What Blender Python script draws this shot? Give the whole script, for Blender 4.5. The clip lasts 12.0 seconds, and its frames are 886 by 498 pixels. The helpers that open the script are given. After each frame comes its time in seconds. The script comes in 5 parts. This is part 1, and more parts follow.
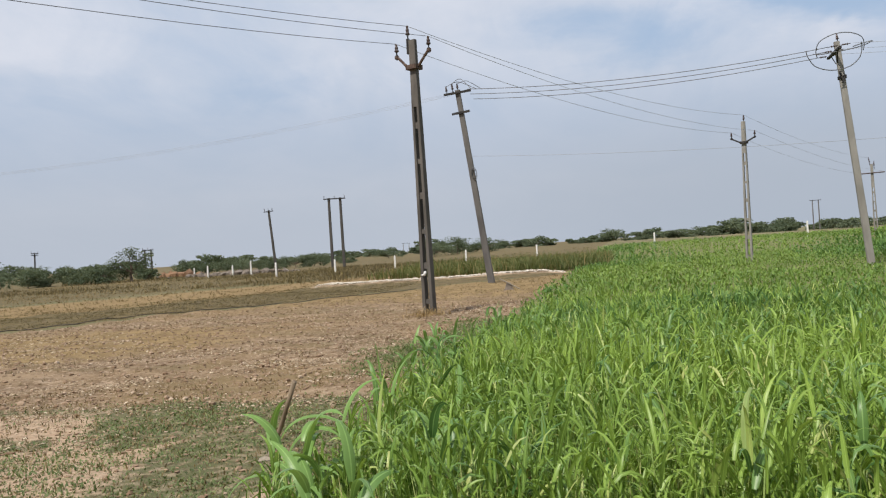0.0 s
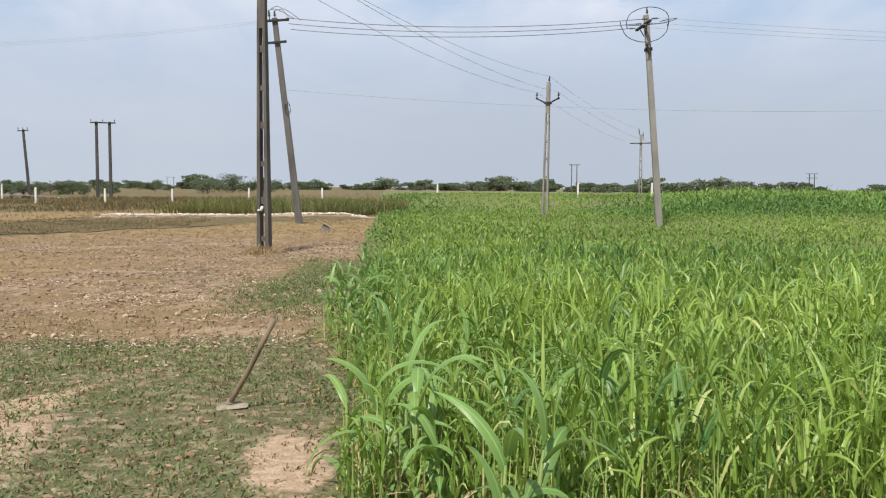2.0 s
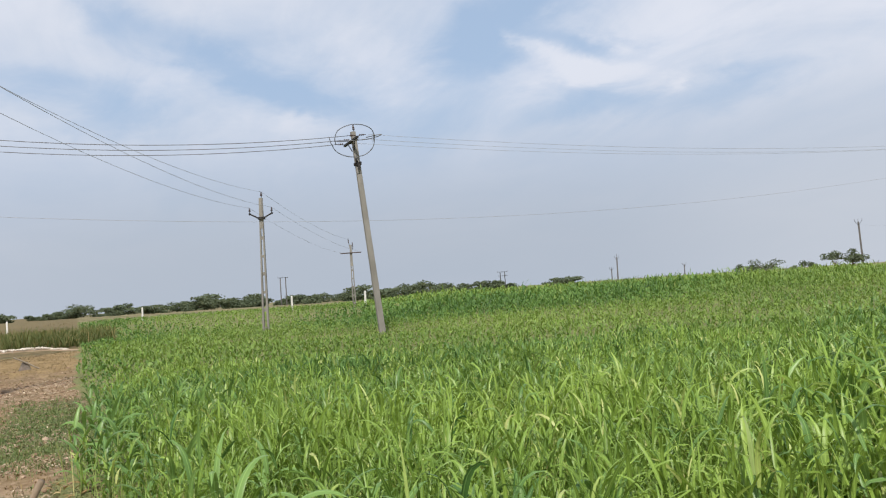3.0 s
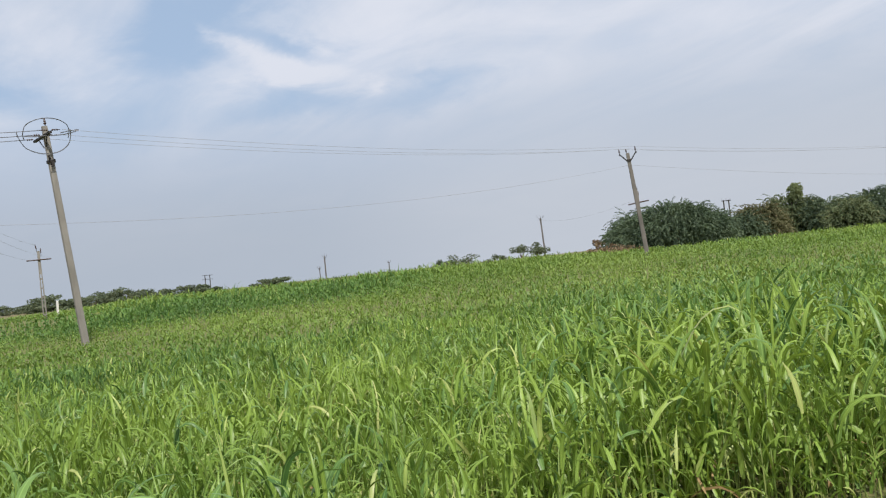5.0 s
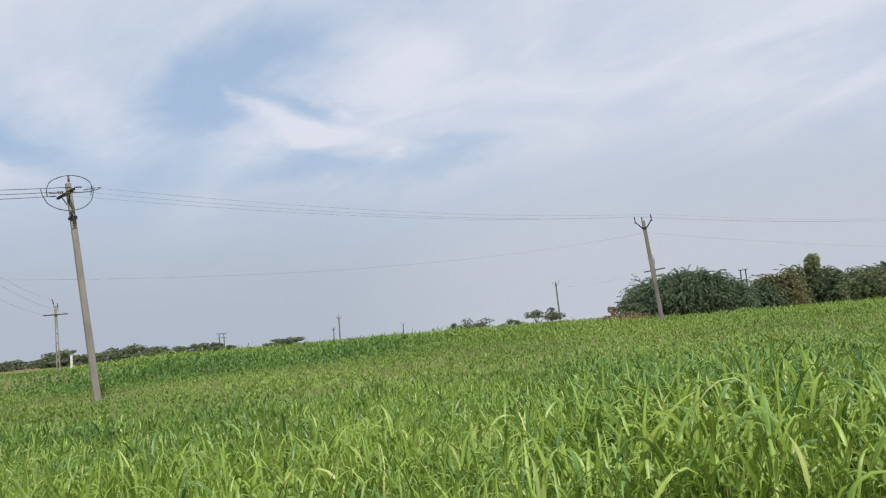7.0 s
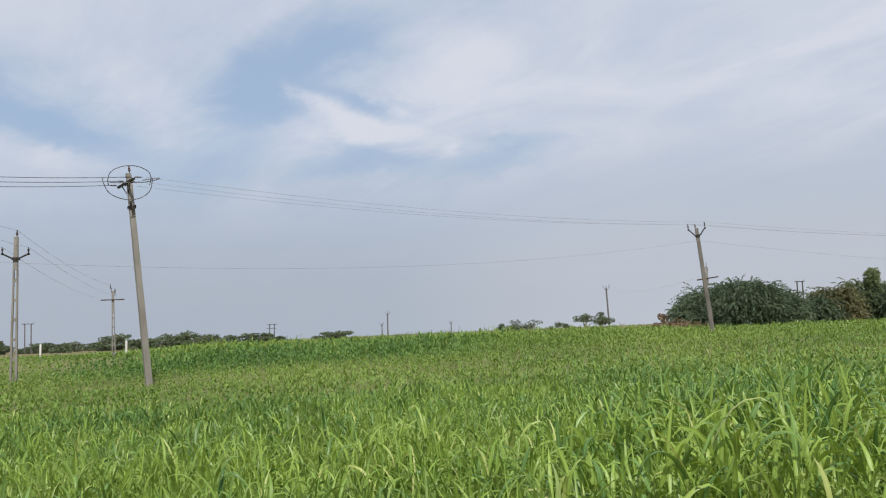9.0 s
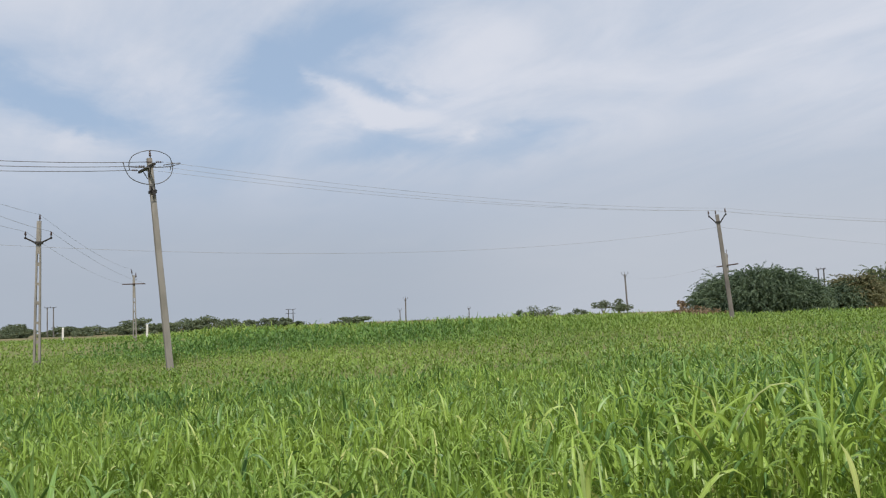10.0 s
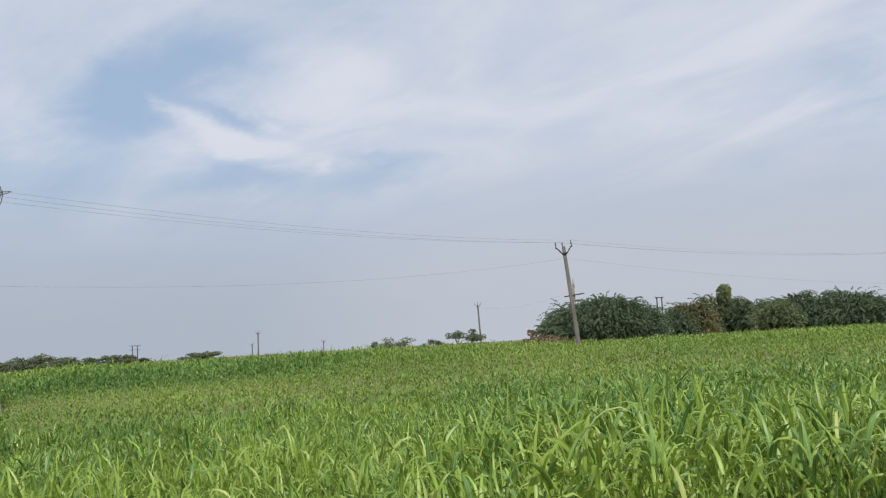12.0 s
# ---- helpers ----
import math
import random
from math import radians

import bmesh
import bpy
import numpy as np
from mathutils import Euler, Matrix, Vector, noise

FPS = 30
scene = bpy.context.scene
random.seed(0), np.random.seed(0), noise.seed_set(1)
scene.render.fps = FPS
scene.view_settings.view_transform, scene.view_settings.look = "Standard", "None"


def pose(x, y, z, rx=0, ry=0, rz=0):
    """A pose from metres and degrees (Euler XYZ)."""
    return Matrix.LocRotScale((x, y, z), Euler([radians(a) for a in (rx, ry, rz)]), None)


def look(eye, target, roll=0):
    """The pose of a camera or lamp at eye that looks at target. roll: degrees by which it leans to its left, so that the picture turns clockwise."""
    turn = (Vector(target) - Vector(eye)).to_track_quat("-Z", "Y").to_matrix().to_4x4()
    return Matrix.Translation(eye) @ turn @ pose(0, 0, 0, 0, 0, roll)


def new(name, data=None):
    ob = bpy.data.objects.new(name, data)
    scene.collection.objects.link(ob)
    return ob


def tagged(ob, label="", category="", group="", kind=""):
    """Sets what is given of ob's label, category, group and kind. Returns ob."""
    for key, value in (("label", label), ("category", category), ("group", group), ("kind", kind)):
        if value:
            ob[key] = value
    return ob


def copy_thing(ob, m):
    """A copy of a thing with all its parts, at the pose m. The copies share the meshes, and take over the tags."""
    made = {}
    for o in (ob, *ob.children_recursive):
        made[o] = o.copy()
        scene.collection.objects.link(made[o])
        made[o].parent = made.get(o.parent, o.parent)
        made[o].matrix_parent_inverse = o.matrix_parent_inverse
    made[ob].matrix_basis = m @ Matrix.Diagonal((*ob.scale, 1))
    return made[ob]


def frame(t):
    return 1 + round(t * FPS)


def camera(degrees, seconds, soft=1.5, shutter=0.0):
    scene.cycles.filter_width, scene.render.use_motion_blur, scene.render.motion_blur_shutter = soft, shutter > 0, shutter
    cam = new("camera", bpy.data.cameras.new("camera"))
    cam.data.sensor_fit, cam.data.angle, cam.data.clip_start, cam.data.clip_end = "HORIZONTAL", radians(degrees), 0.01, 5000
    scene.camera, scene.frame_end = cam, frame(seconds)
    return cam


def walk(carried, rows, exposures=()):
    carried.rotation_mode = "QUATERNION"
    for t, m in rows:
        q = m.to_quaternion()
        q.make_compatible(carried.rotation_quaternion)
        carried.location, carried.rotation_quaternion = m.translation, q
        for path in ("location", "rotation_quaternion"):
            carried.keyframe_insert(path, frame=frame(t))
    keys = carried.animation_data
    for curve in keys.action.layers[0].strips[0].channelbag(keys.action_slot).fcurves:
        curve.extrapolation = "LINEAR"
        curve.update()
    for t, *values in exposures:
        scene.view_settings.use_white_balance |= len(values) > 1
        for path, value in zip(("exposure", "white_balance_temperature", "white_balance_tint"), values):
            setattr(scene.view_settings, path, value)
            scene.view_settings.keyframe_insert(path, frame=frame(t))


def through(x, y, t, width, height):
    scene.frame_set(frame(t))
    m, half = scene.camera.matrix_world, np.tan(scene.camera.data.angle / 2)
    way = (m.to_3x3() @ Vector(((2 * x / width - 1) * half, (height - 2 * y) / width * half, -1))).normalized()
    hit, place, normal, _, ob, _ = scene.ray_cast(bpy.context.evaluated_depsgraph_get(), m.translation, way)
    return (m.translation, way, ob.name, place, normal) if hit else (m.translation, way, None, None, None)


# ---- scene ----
import functools

cam = camera(54.5, 12.0, soft=1.2)
# t, x, y, z, yaw, pitch, roll
PATH = [
    (0.0, 0.000, -0.000, 1.508, 11.53, 0.00, 3.62),
    (0.5, -0.451, 0.018, 1.502, 9.39, 1.14, -0.19),
    (1.0, -0.871, 0.111, 1.504, 2.44, -1.20, -1.71),
    (1.5, -1.253, 0.279, 1.513, -1.04, -1.98, -0.15),
    (2.0, -1.684, 0.479, 1.452, -3.75, -4.08, -0.39),
    (2.5, -1.985, 0.536, 1.453, -6.20, 0.04, 1.64),
    (3.0, -2.174, 0.654, 1.503, -22.97, 2.78, 3.79),
    (3.5, -2.312, 0.836, 1.481, -37.88, 2.66, 2.84),
    (5.3, -2.568, 0.802, 1.487, -42.58, 1.21, 5.88),
    (5.5, -2.572, 0.796, 1.488, -42.16, 1.80, 5.07),
    (6.0, -2.575, 0.773, 1.492, -41.77, 2.14, 5.45),
    (6.5, -2.567, 0.762, 1.487, -41.44, 4.25, 5.80),
    (6.7, -2.586, 0.750, 1.488, -41.34, 5.20, 5.46),
    (8.3, -2.576, 0.606, 1.524, -41.07, 5.02, 3.30),
    (8.5, -2.591, 0.592, 1.524, -40.04, 5.03, 2.53),
    (9.0, -2.593, 0.572, 1.531, -38.22, 5.54, 2.39),
    (9.5, -2.607, 0.571, 1.522, -36.00, 5.06, 2.26),
    (10.0, -2.610, 0.601, 1.518, -37.04, 4.65, 2.08),
    (10.5, -2.578, 0.601, 1.523, -38.94, 4.68, 3.52),
    (11.0, -2.600, 0.621, 1.520, -37.57, 5.61, 4.29),
    (11.5, -2.577, 0.587, 1.523, -41.87, 6.11, 4.54),
    (12.0, -2.564, 0.572, 1.515, -46.61, 6.32, 3.23),
]
walk(cam, [(t, pose(x, y, z, 90 + pitch, roll, yaw)) for t, x, y, z, yaw, pitch, roll in PATH],
     [(0.0, 0.02), (0.5, -0.02), (1.0, 0.01), (1.5, 0.2), (2.0, 0.22), (2.6, 0.2), (3.0, 0.1), (3.5, 0.0), (5.5, 0.07), (6.7, 0.06), (8.5, -0.05), (10.0, -0.04), (12.0, -0.03)])

# ---------------------------------------------------------------- light
SUN_EL, SUN_AZ = 52.0, 208.0          # degrees; azimuth clockwise from +y
CLOUD_OFF = (3.1, 0.4, 0.0)
# bearing, height, half length, half height, tilt (all in degrees) and strength of the clear gaps in the high cloud
GAPS = [(30.0, 18.4, 5.6, 1.8, 18, 0.27), (26.0, 15.6, 2.6, 2.0, 40, 0.24), (34.4, 15.1, 3.6, 0.9, -14, 0.25), (34.6, 11.6, 6.0, 1.2, 0, 0.24),
        (43.4, 11.4, 4.0, 1.3, 12, 0.22), (22.5, 10.6, 6.5, 2.0, 0, 0.16), (14.0, 13.5, 4.6, 1.2, -20, 0.27), (7.2, 16.2, 4.2, 1.3, -20, 0.22),
        (2.5, 18.4, 2.2, 2.0, 30, 0.2), (-0.6, 13.8, 5.0, 1.1, -5, 0.2), (2.0, 11.6, 4.0, 1.3, 8, 0.22), (-22.5, 10.7, 5.2, 1.3, 3, 0.16),
        (31.0, 13.6, 13.0, 5.0, 0, 0.09), (6.0, 12.8, 12.0, 3.6, 0, 0.07), (73.5, 12.4, 3.2, 3.0, 35, 0.12), (19.0, 16.5, 10.0, 5.0, 0, 0.07)]
# and of the brighter brushed streaks between them
STREAKS = [(29.6, 15.6, 2.8, 0.62, -38, 0.15), (34.0, 13.4, 3.2, 0.75, -6, 0.27), (13.6, 11.6, 2.2, 0.8, 0, 0.16), (38.8, 12.5, 1.0, 0.4, 10, 0.16), (19.0, 16.0, 3.4, 1.8, -30, 0.14), (40.0, 17.0, 6.0, 2.4, 15, 0.12)]
world = bpy.data.worlds.new("sky")
scene.world = world
world.use_nodes = True
wt = world.node_tree
wt.nodes.clear()


def wnode(kind):
    return wt.nodes.new(kind)


def wlink(a, b):
    wt.links.new(a, b)


def wmath(op, a, b=None, c=None):
    n = wnode("ShaderNodeMath")
    n.operation = op
    for i, v in enumerate((a, b, c)):
        if v is None:
            continue
        if isinstance(v, (int, float)):
            n.inputs[i].default_value = v
        else:
            wlink(v, n.inputs[i])
    return n.outputs[0]


def wrange(v, a, b, lo=0.0, hi=1.0, smooth=True):
    n = wnode("ShaderNodeMapRange")
    n.interpolation_type = "SMOOTHSTEP" if smooth else "LINEAR"
    wlink(v, n.inputs[0])
    for i, q in enumerate((a, b, lo, hi)):
        n.inputs[1 + i].default_value = q
    return n.outputs[0]


def wmix(f, a, b):
    n = wnode("ShaderNodeMix")
    n.data_type = "RGBA"
    for s, v in ((n.inputs[0], f), (n.inputs[6], a), (n.inputs[7], b)):
        if isinstance(v, (int, float)):
            s.default_value = v
        elif isinstance(v, tuple):
            s.default_value = (*v, 1)
        else:
            wlink(v, s)
    return n.outputs[2]


sky = wnode("ShaderNodeTexSky")
sky.sky_type, sky.sun_disc = "NISHITA", False
sky.sun_elevation, sky.sun_rotation = radians(SUN_EL), radians(SUN_AZ)
sky.air_density, sky.dust_density, sky.ozone_density = 1.0, 1.6, 1.2
tc = wnode("ShaderNodeTexCoord")
sep = wnode("ShaderNodeSeparateXYZ")
wlink(tc.outputs["Generated"], sep.inputs[0])
zz = wmath("MAXIMUM", sep.outputs[2], 0.0)
den = wmath("ADD", zz, 0.22)
px_, py_ = wmath("DIVIDE", sep.outputs[0], den), wmath("DIVIDE", sep.outputs[1], den)
comb = wnode("ShaderNodeCombineXYZ")
wlink(px_, comb.inputs[0])
wlink(py_, comb.inputs[1])


def wnoise(vec, scale, detail, rough, dist, off=(0, 0, 0), rz=0.0, sc=(1, 1, 1)):
    m = wnode("ShaderNodeMapping")
    m.inputs["Location"].default_value, m.inputs["Rotation"].default_value, m.inputs["Scale"].default_value = off, (0, 0, rz), sc
    wlink(vec, m.inputs[0])
    n = wnode("ShaderNodeTexNoise")
    n.inputs["Scale"].default_value, n.inputs["Detail"].default_value = scale, detail
    n.inputs["Roughness"].default_value, n.inputs["Distortion"].default_value = rough, dist
    wlink(m.outputs[0], n.inputs["Vector"])
    return n.outputs[0]


big = wnoise(comb.outputs[0], 0.9, 4, 0.5, 0.8, CLOUD_OFF, 0.5, (1.0, 0.8, 1))
wisp = wnoise(comb.outputs[0], 2.2, 7, 0.55, 1.1, (1.7, 4.1, 0), 0.9, (1.0, 0.62, 1))
fine = wnoise(comb.outputs[0], 7.0, 6, 0.6, 0.7, (5.2, 0.8, 0), 0.6, (1.0, 0.45, 1))
cl = wmath("ADD", wmath("ADD", wmath("MULTIPLY", big, 0.44), wmath("MULTIPLY", wisp, 0.32)), wmath("MULTIPLY", fine, 0.24))
# bearing and height in degrees, with a ragged edge
bearing = wmath("MULTIPLY", wmath("ARCTAN2", sep.outputs[0], sep.outputs[1]), 180 / math.pi)
height = wmath("MULTIPLY", wmath("ARCSINE", sep.outputs[2]), 180 / math.pi)
bearing = wmath("ADD", bearing, wmath("MULTIPLY", wmath("SUBTRACT", wnoise(comb.outputs[0], 3.6, 6, 0.6, 0.5, (7.0, 2.0, 0)), 0.5), 8.0))
height = wmath("ADD", height, wmath("MULTIPLY", wmath("SUBTRACT", wnoise(comb.outputs[0], 4.2, 6, 0.6, 0.5, (1.0, 9.0, 0)), 0.5), 3.2))


def stroke(az, el, length, high, tilt, amount):
    """A soft slanting patch of the sky, 0 away from it."""
    u0, v0 = wmath("SUBTRACT", bearing, az), wmath("SUBTRACT", height, el)
    c, d = math.cos(radians(tilt)), math.sin(radians(tilt))
    u = wmath("ADD", wmath("MULTIPLY", u0, c / length), wmath("MULTIPLY", v0, d / length))
    v = wmath("SUBTRACT", wmath("MULTIPLY", v0, c / high), wmath("MULTIPLY", u0, d / high))
    d2 = wmath("ADD", wmath("MULTIPLY", u, u), wmath("MULTIPLY", v, v))
    return wmath("MULTIPLY", wmath("EXPONENT", wmath("MULTIPLY", d2, -1.0)), amount)


gaps = functools.reduce(lambda a, b: wmath("ADD", a, b), [stroke(*g) for g in GAPS])
streaks = functools.reduce(lambda a, b: wmath("ADD", a, b), [stroke(*g) for g in STREAKS])
gaps = wmath("SUBTRACT", gaps, streaks)
cover = wrange(wmath("SUBTRACT", cl, gaps), 0.12, 0.60)
cover = wmath("MULTIPLY", cover, 0.92)
blue = wmix(0.78, sky.outputs[0], (4.15, 5.45, 7.4))
cloud = wmix(wrange(wmath("ADD", wisp, streaks), 0.35, 0.75), (6.4, 6.8, 7.7), (7.2, 7.45, 8.25))
clouds = wmix(cover, blue, cloud)
haze = wrange(zz, 0.02, 0.25, 0.93, 0.0)
mid = wrange(zz, 0.05, 0.11, 0.0, 0.5)
mid = wmath("MULTIPLY", mid, wrange(zz, 0.13, 0.22, 1.0, 0.0))
clouds = wmix(mid, clouds, (3.85, 5.0, 6.8))
final = wmix(haze, clouds, (4.62, 5.1, 5.92))
# a duller stretch of low sky
veil = wmath("ADD", wmath("MULTIPLY", sep.outputs[0], math.sin(radians(18))), wmath("MULTIPLY", sep.outputs[1], math.cos(radians(18))))
veil = wmath("MULTIPLY", wrange(veil, 0.86, 0.99), wrange(zz, 0.05, 0.17, 0.38, 0.0))
final = wmix(veil, final, (3.5, 4.1, 4.95))
# and a paler one
pale = wmath("ADD", wmath("MULTIPLY", sep.outputs[0], math.sin(radians(66))), wmath("MULTIPLY", sep.outputs[1], math.cos(radians(66))))
pale = wmath("MULTIPLY", wrange(pale, 0.84, 0.99), wrange(zz, 0.10, 0.24, 0.42, 0.0))
final = wmix(pale, final, (5.7, 6.0, 6.55))
bg = wnode("ShaderNodeBackground")
bg.inputs["Strength"].default_value = 0.1
wlink(final, bg.inputs[0])
wo = wnode("ShaderNodeOutputWorld")
wlink(bg.outputs[0], wo.inputs[0])

sun_data = bpy.data.lights.new("sun", "SUN")
sun_data.energy, sun_data.angle, sun_data.color = 4.6, radians(0.8), (1.0, 0.94, 0.85)
sun = new("sun", sun_data)
sa, se = radians(SUN_AZ), radians(SUN_EL)
sun.matrix_basis = look((40 * math.sin(sa) * math.cos(se), 40 * math.cos(sa) * math.cos(se), 40 * math.sin(se)), (0, 0, 0))


# ---------------------------------------------------------------- materials
class Mat:
    """A node material with short calls for its nodes."""

    def __init__(self, name):
        self.m = bpy.data.materials.new(name)
        self.m.use_nodes = True
        self.t = self.m.node_tree
        self.t.nodes.clear()
        self.out = self.t.nodes.new("ShaderNodeOutputMaterial")

    def n(self, kind):
        return self.t.nodes.new(kind)

    def put(self, sock, v):
        if isinstance(v, (int, float)):
            sock.default_value = v
        elif isinstance(v, tuple):
            sock.default_value = (*v, 1) if len(v) == 3 and sock.type == "RGBA" else v
        else:
            self.t.links.new(v, sock)

    def math(self, op, a, b=0.0):
        n = self.n("ShaderNodeMath")
        n.operation = op
        self.put(n.inputs[0], a)
        self.put(n.inputs[1], b)
        return n.outputs[0]

    def mix(self, f, a, b, blend="MIX"):
        n = self.n("ShaderNodeMix")
        n.data_type, n.blend_type = "RGBA", blend
        self.put(n.inputs[0], f)
        self.put(n.inputs[6], a)
        self.put(n.inputs[7], b)
        return n.outputs[2]

    def ramp(self, v, a, b, lo=0.0, hi=1.0):
        n = self.n("ShaderNodeMapRange")
        n.interpolation_type = "SMOOTHSTEP"
        self.put(n.inputs[0], v)
        for i, q in enumerate((a, b, lo, hi)):
            n.inputs[1 + i].default_value = q
        return n.outputs[0]

    def pos(self):
        return self.n("ShaderNodeNewGeometry").outputs["Position"]

    def island(self):
        return self.n("ShaderNodeNewGeometry").outputs["Random Per Island"]

    def rand(self):
        return self.n("ShaderNodeObjectInfo").outputs["Random"]

    def obj(self):
        return self.n("ShaderNodeTexCoord").outputs["Object"]

    def attr(self, name):
        n = self.n("ShaderNodeAttribute")
        n.attribute_name = name
        return n.outputs["Fac"]

    def noise(self, vec, scale, detail=3.0, rough=0.55, dist=0.0, sc=None):
        if sc:
            m = self.n("ShaderNodeMapping")
            m.inputs["Scale"].default_value = sc
            self.put(m.inputs[0], vec)
            vec = m.outputs[0]
        n = self.n("ShaderNodeTexNoise")
        n.inputs["Scale"].default_value, n.inputs["Detail"].default_value = scale, detail
        n.inputs["Roughness"].default_value, n.inputs["Distortion"].default_value = rough, dist
        self.put(n.inputs["Vector"], vec)
        return n.outputs[0]

    def bump(self, h, strength, dist):
        n = self.n("ShaderNodeBump")
        n.inputs["Strength"].default_value, n.inputs["Distance"].default_value = strength, dist
        self.put(n.inputs["Height"], h)
        return n.outputs[0]

    def surface(self, color, rough=0.8, metal=0.0, normal=None, spec=0.3, through=None, amount=0.0):
        p = self.n("ShaderNodeBsdfPrincipled")
        self.put(p.inputs["Base Color"], color)
        self.put(p.inputs["Roughness"], rough)
        p.inputs["Metallic"].default_value = metal
        p.inputs["Specular IOR Level"].default_value = spec
        if normal is not None:
            self.put(p.inputs["Normal"], normal)
        last = p.outputs[0]
        if amount:
            t = self.n("ShaderNodeBsdfTranslucent")
            self.put(t.inputs[0], through)
            mx = self.n("ShaderNodeMixShader")
            mx.inputs[0].default_value = amount
            self.t.links.new(last, mx.inputs[1])
            self.t.links.new(t.outputs[0], mx.inputs[2])
            last = mx.outputs[0]
        self.t.links.new(last, self.out.inputs[0])
        return self.m


def mat_leaf(name, dark, light, yellow, scale, through=1.5, amount=0.35, yellow_from=0.86, rough=0.5, rib=True, pale=None, spec=0.25):
    k = Mat(name)
    p = k.pos()
    r = k.island()
    patch = k.ramp(k.noise(p, scale, 3.0), 0.38, 0.64)
    f = k.math("ADD", k.math("MULTIPLY", patch, 0.45), k.math("SUBTRACT", k.math("MULTIPLY", r, 0.85), 0.15))
    c = k.mix(f, dark, light)
    if pale:
        band = k.ramp(k.noise(p, 0.16, 3.0, 0.5, 0.0, (0.45, 1.3, 1.0)), 0.46, 0.62, 0.0, 0.42)
        c = k.mix(band, c, pale)
    c = k.mix(k.ramp(r, yellow_from, 1.0), c, yellow)
    c = k.mix(k.math("MULTIPLY", k.noise(p, 9.0, 3.0), 0.28), c, tuple(v * 0.55 for v in dark))
    if rib:
        uv = k.n("ShaderNodeUVMap")
        uv.uv_map = "UVMap"
        s = k.n("ShaderNodeSeparateXYZ")
        k.put(s.inputs[0], uv.outputs[0])
        mid = k.ramp(k.math("ABSOLUTE", k.math("SUBTRACT", s.outputs[0], 0.5)), 0.03, 0.09, 0.28, 0.0)
        c = k.mix(mid, c, tuple(min(1, v * 1.7 + 0.06) for v in light))
    th = k.mix(1.0, c, (through * 1.12, through, through * 0.65), "MULTIPLY")
    return k.surface(c, rough, 0.0, None, spec, th, amount)


def mat_plain(name, a, b, rough=0.8, metal=0.0, scale=6.0, bump=0.3, fine=60.0, dist=0.01, sc=None):
    k = Mat(name)
    p = k.obj()
    f = k.ramp(k.noise(p, scale, 5.0, 0.6, 0.3, sc), 0.3, 0.7)
    g = k.noise(p, fine, 4.0, 0.6, 0.0, sc)
    c = k.mix(f, a, b)
    c = k.mix(k.math("MULTIPLY", g, 0.35), c, tuple(v * 0.5 for v in a))
    return k.surface(c, rough, metal, k.bump(g, bump, dist))


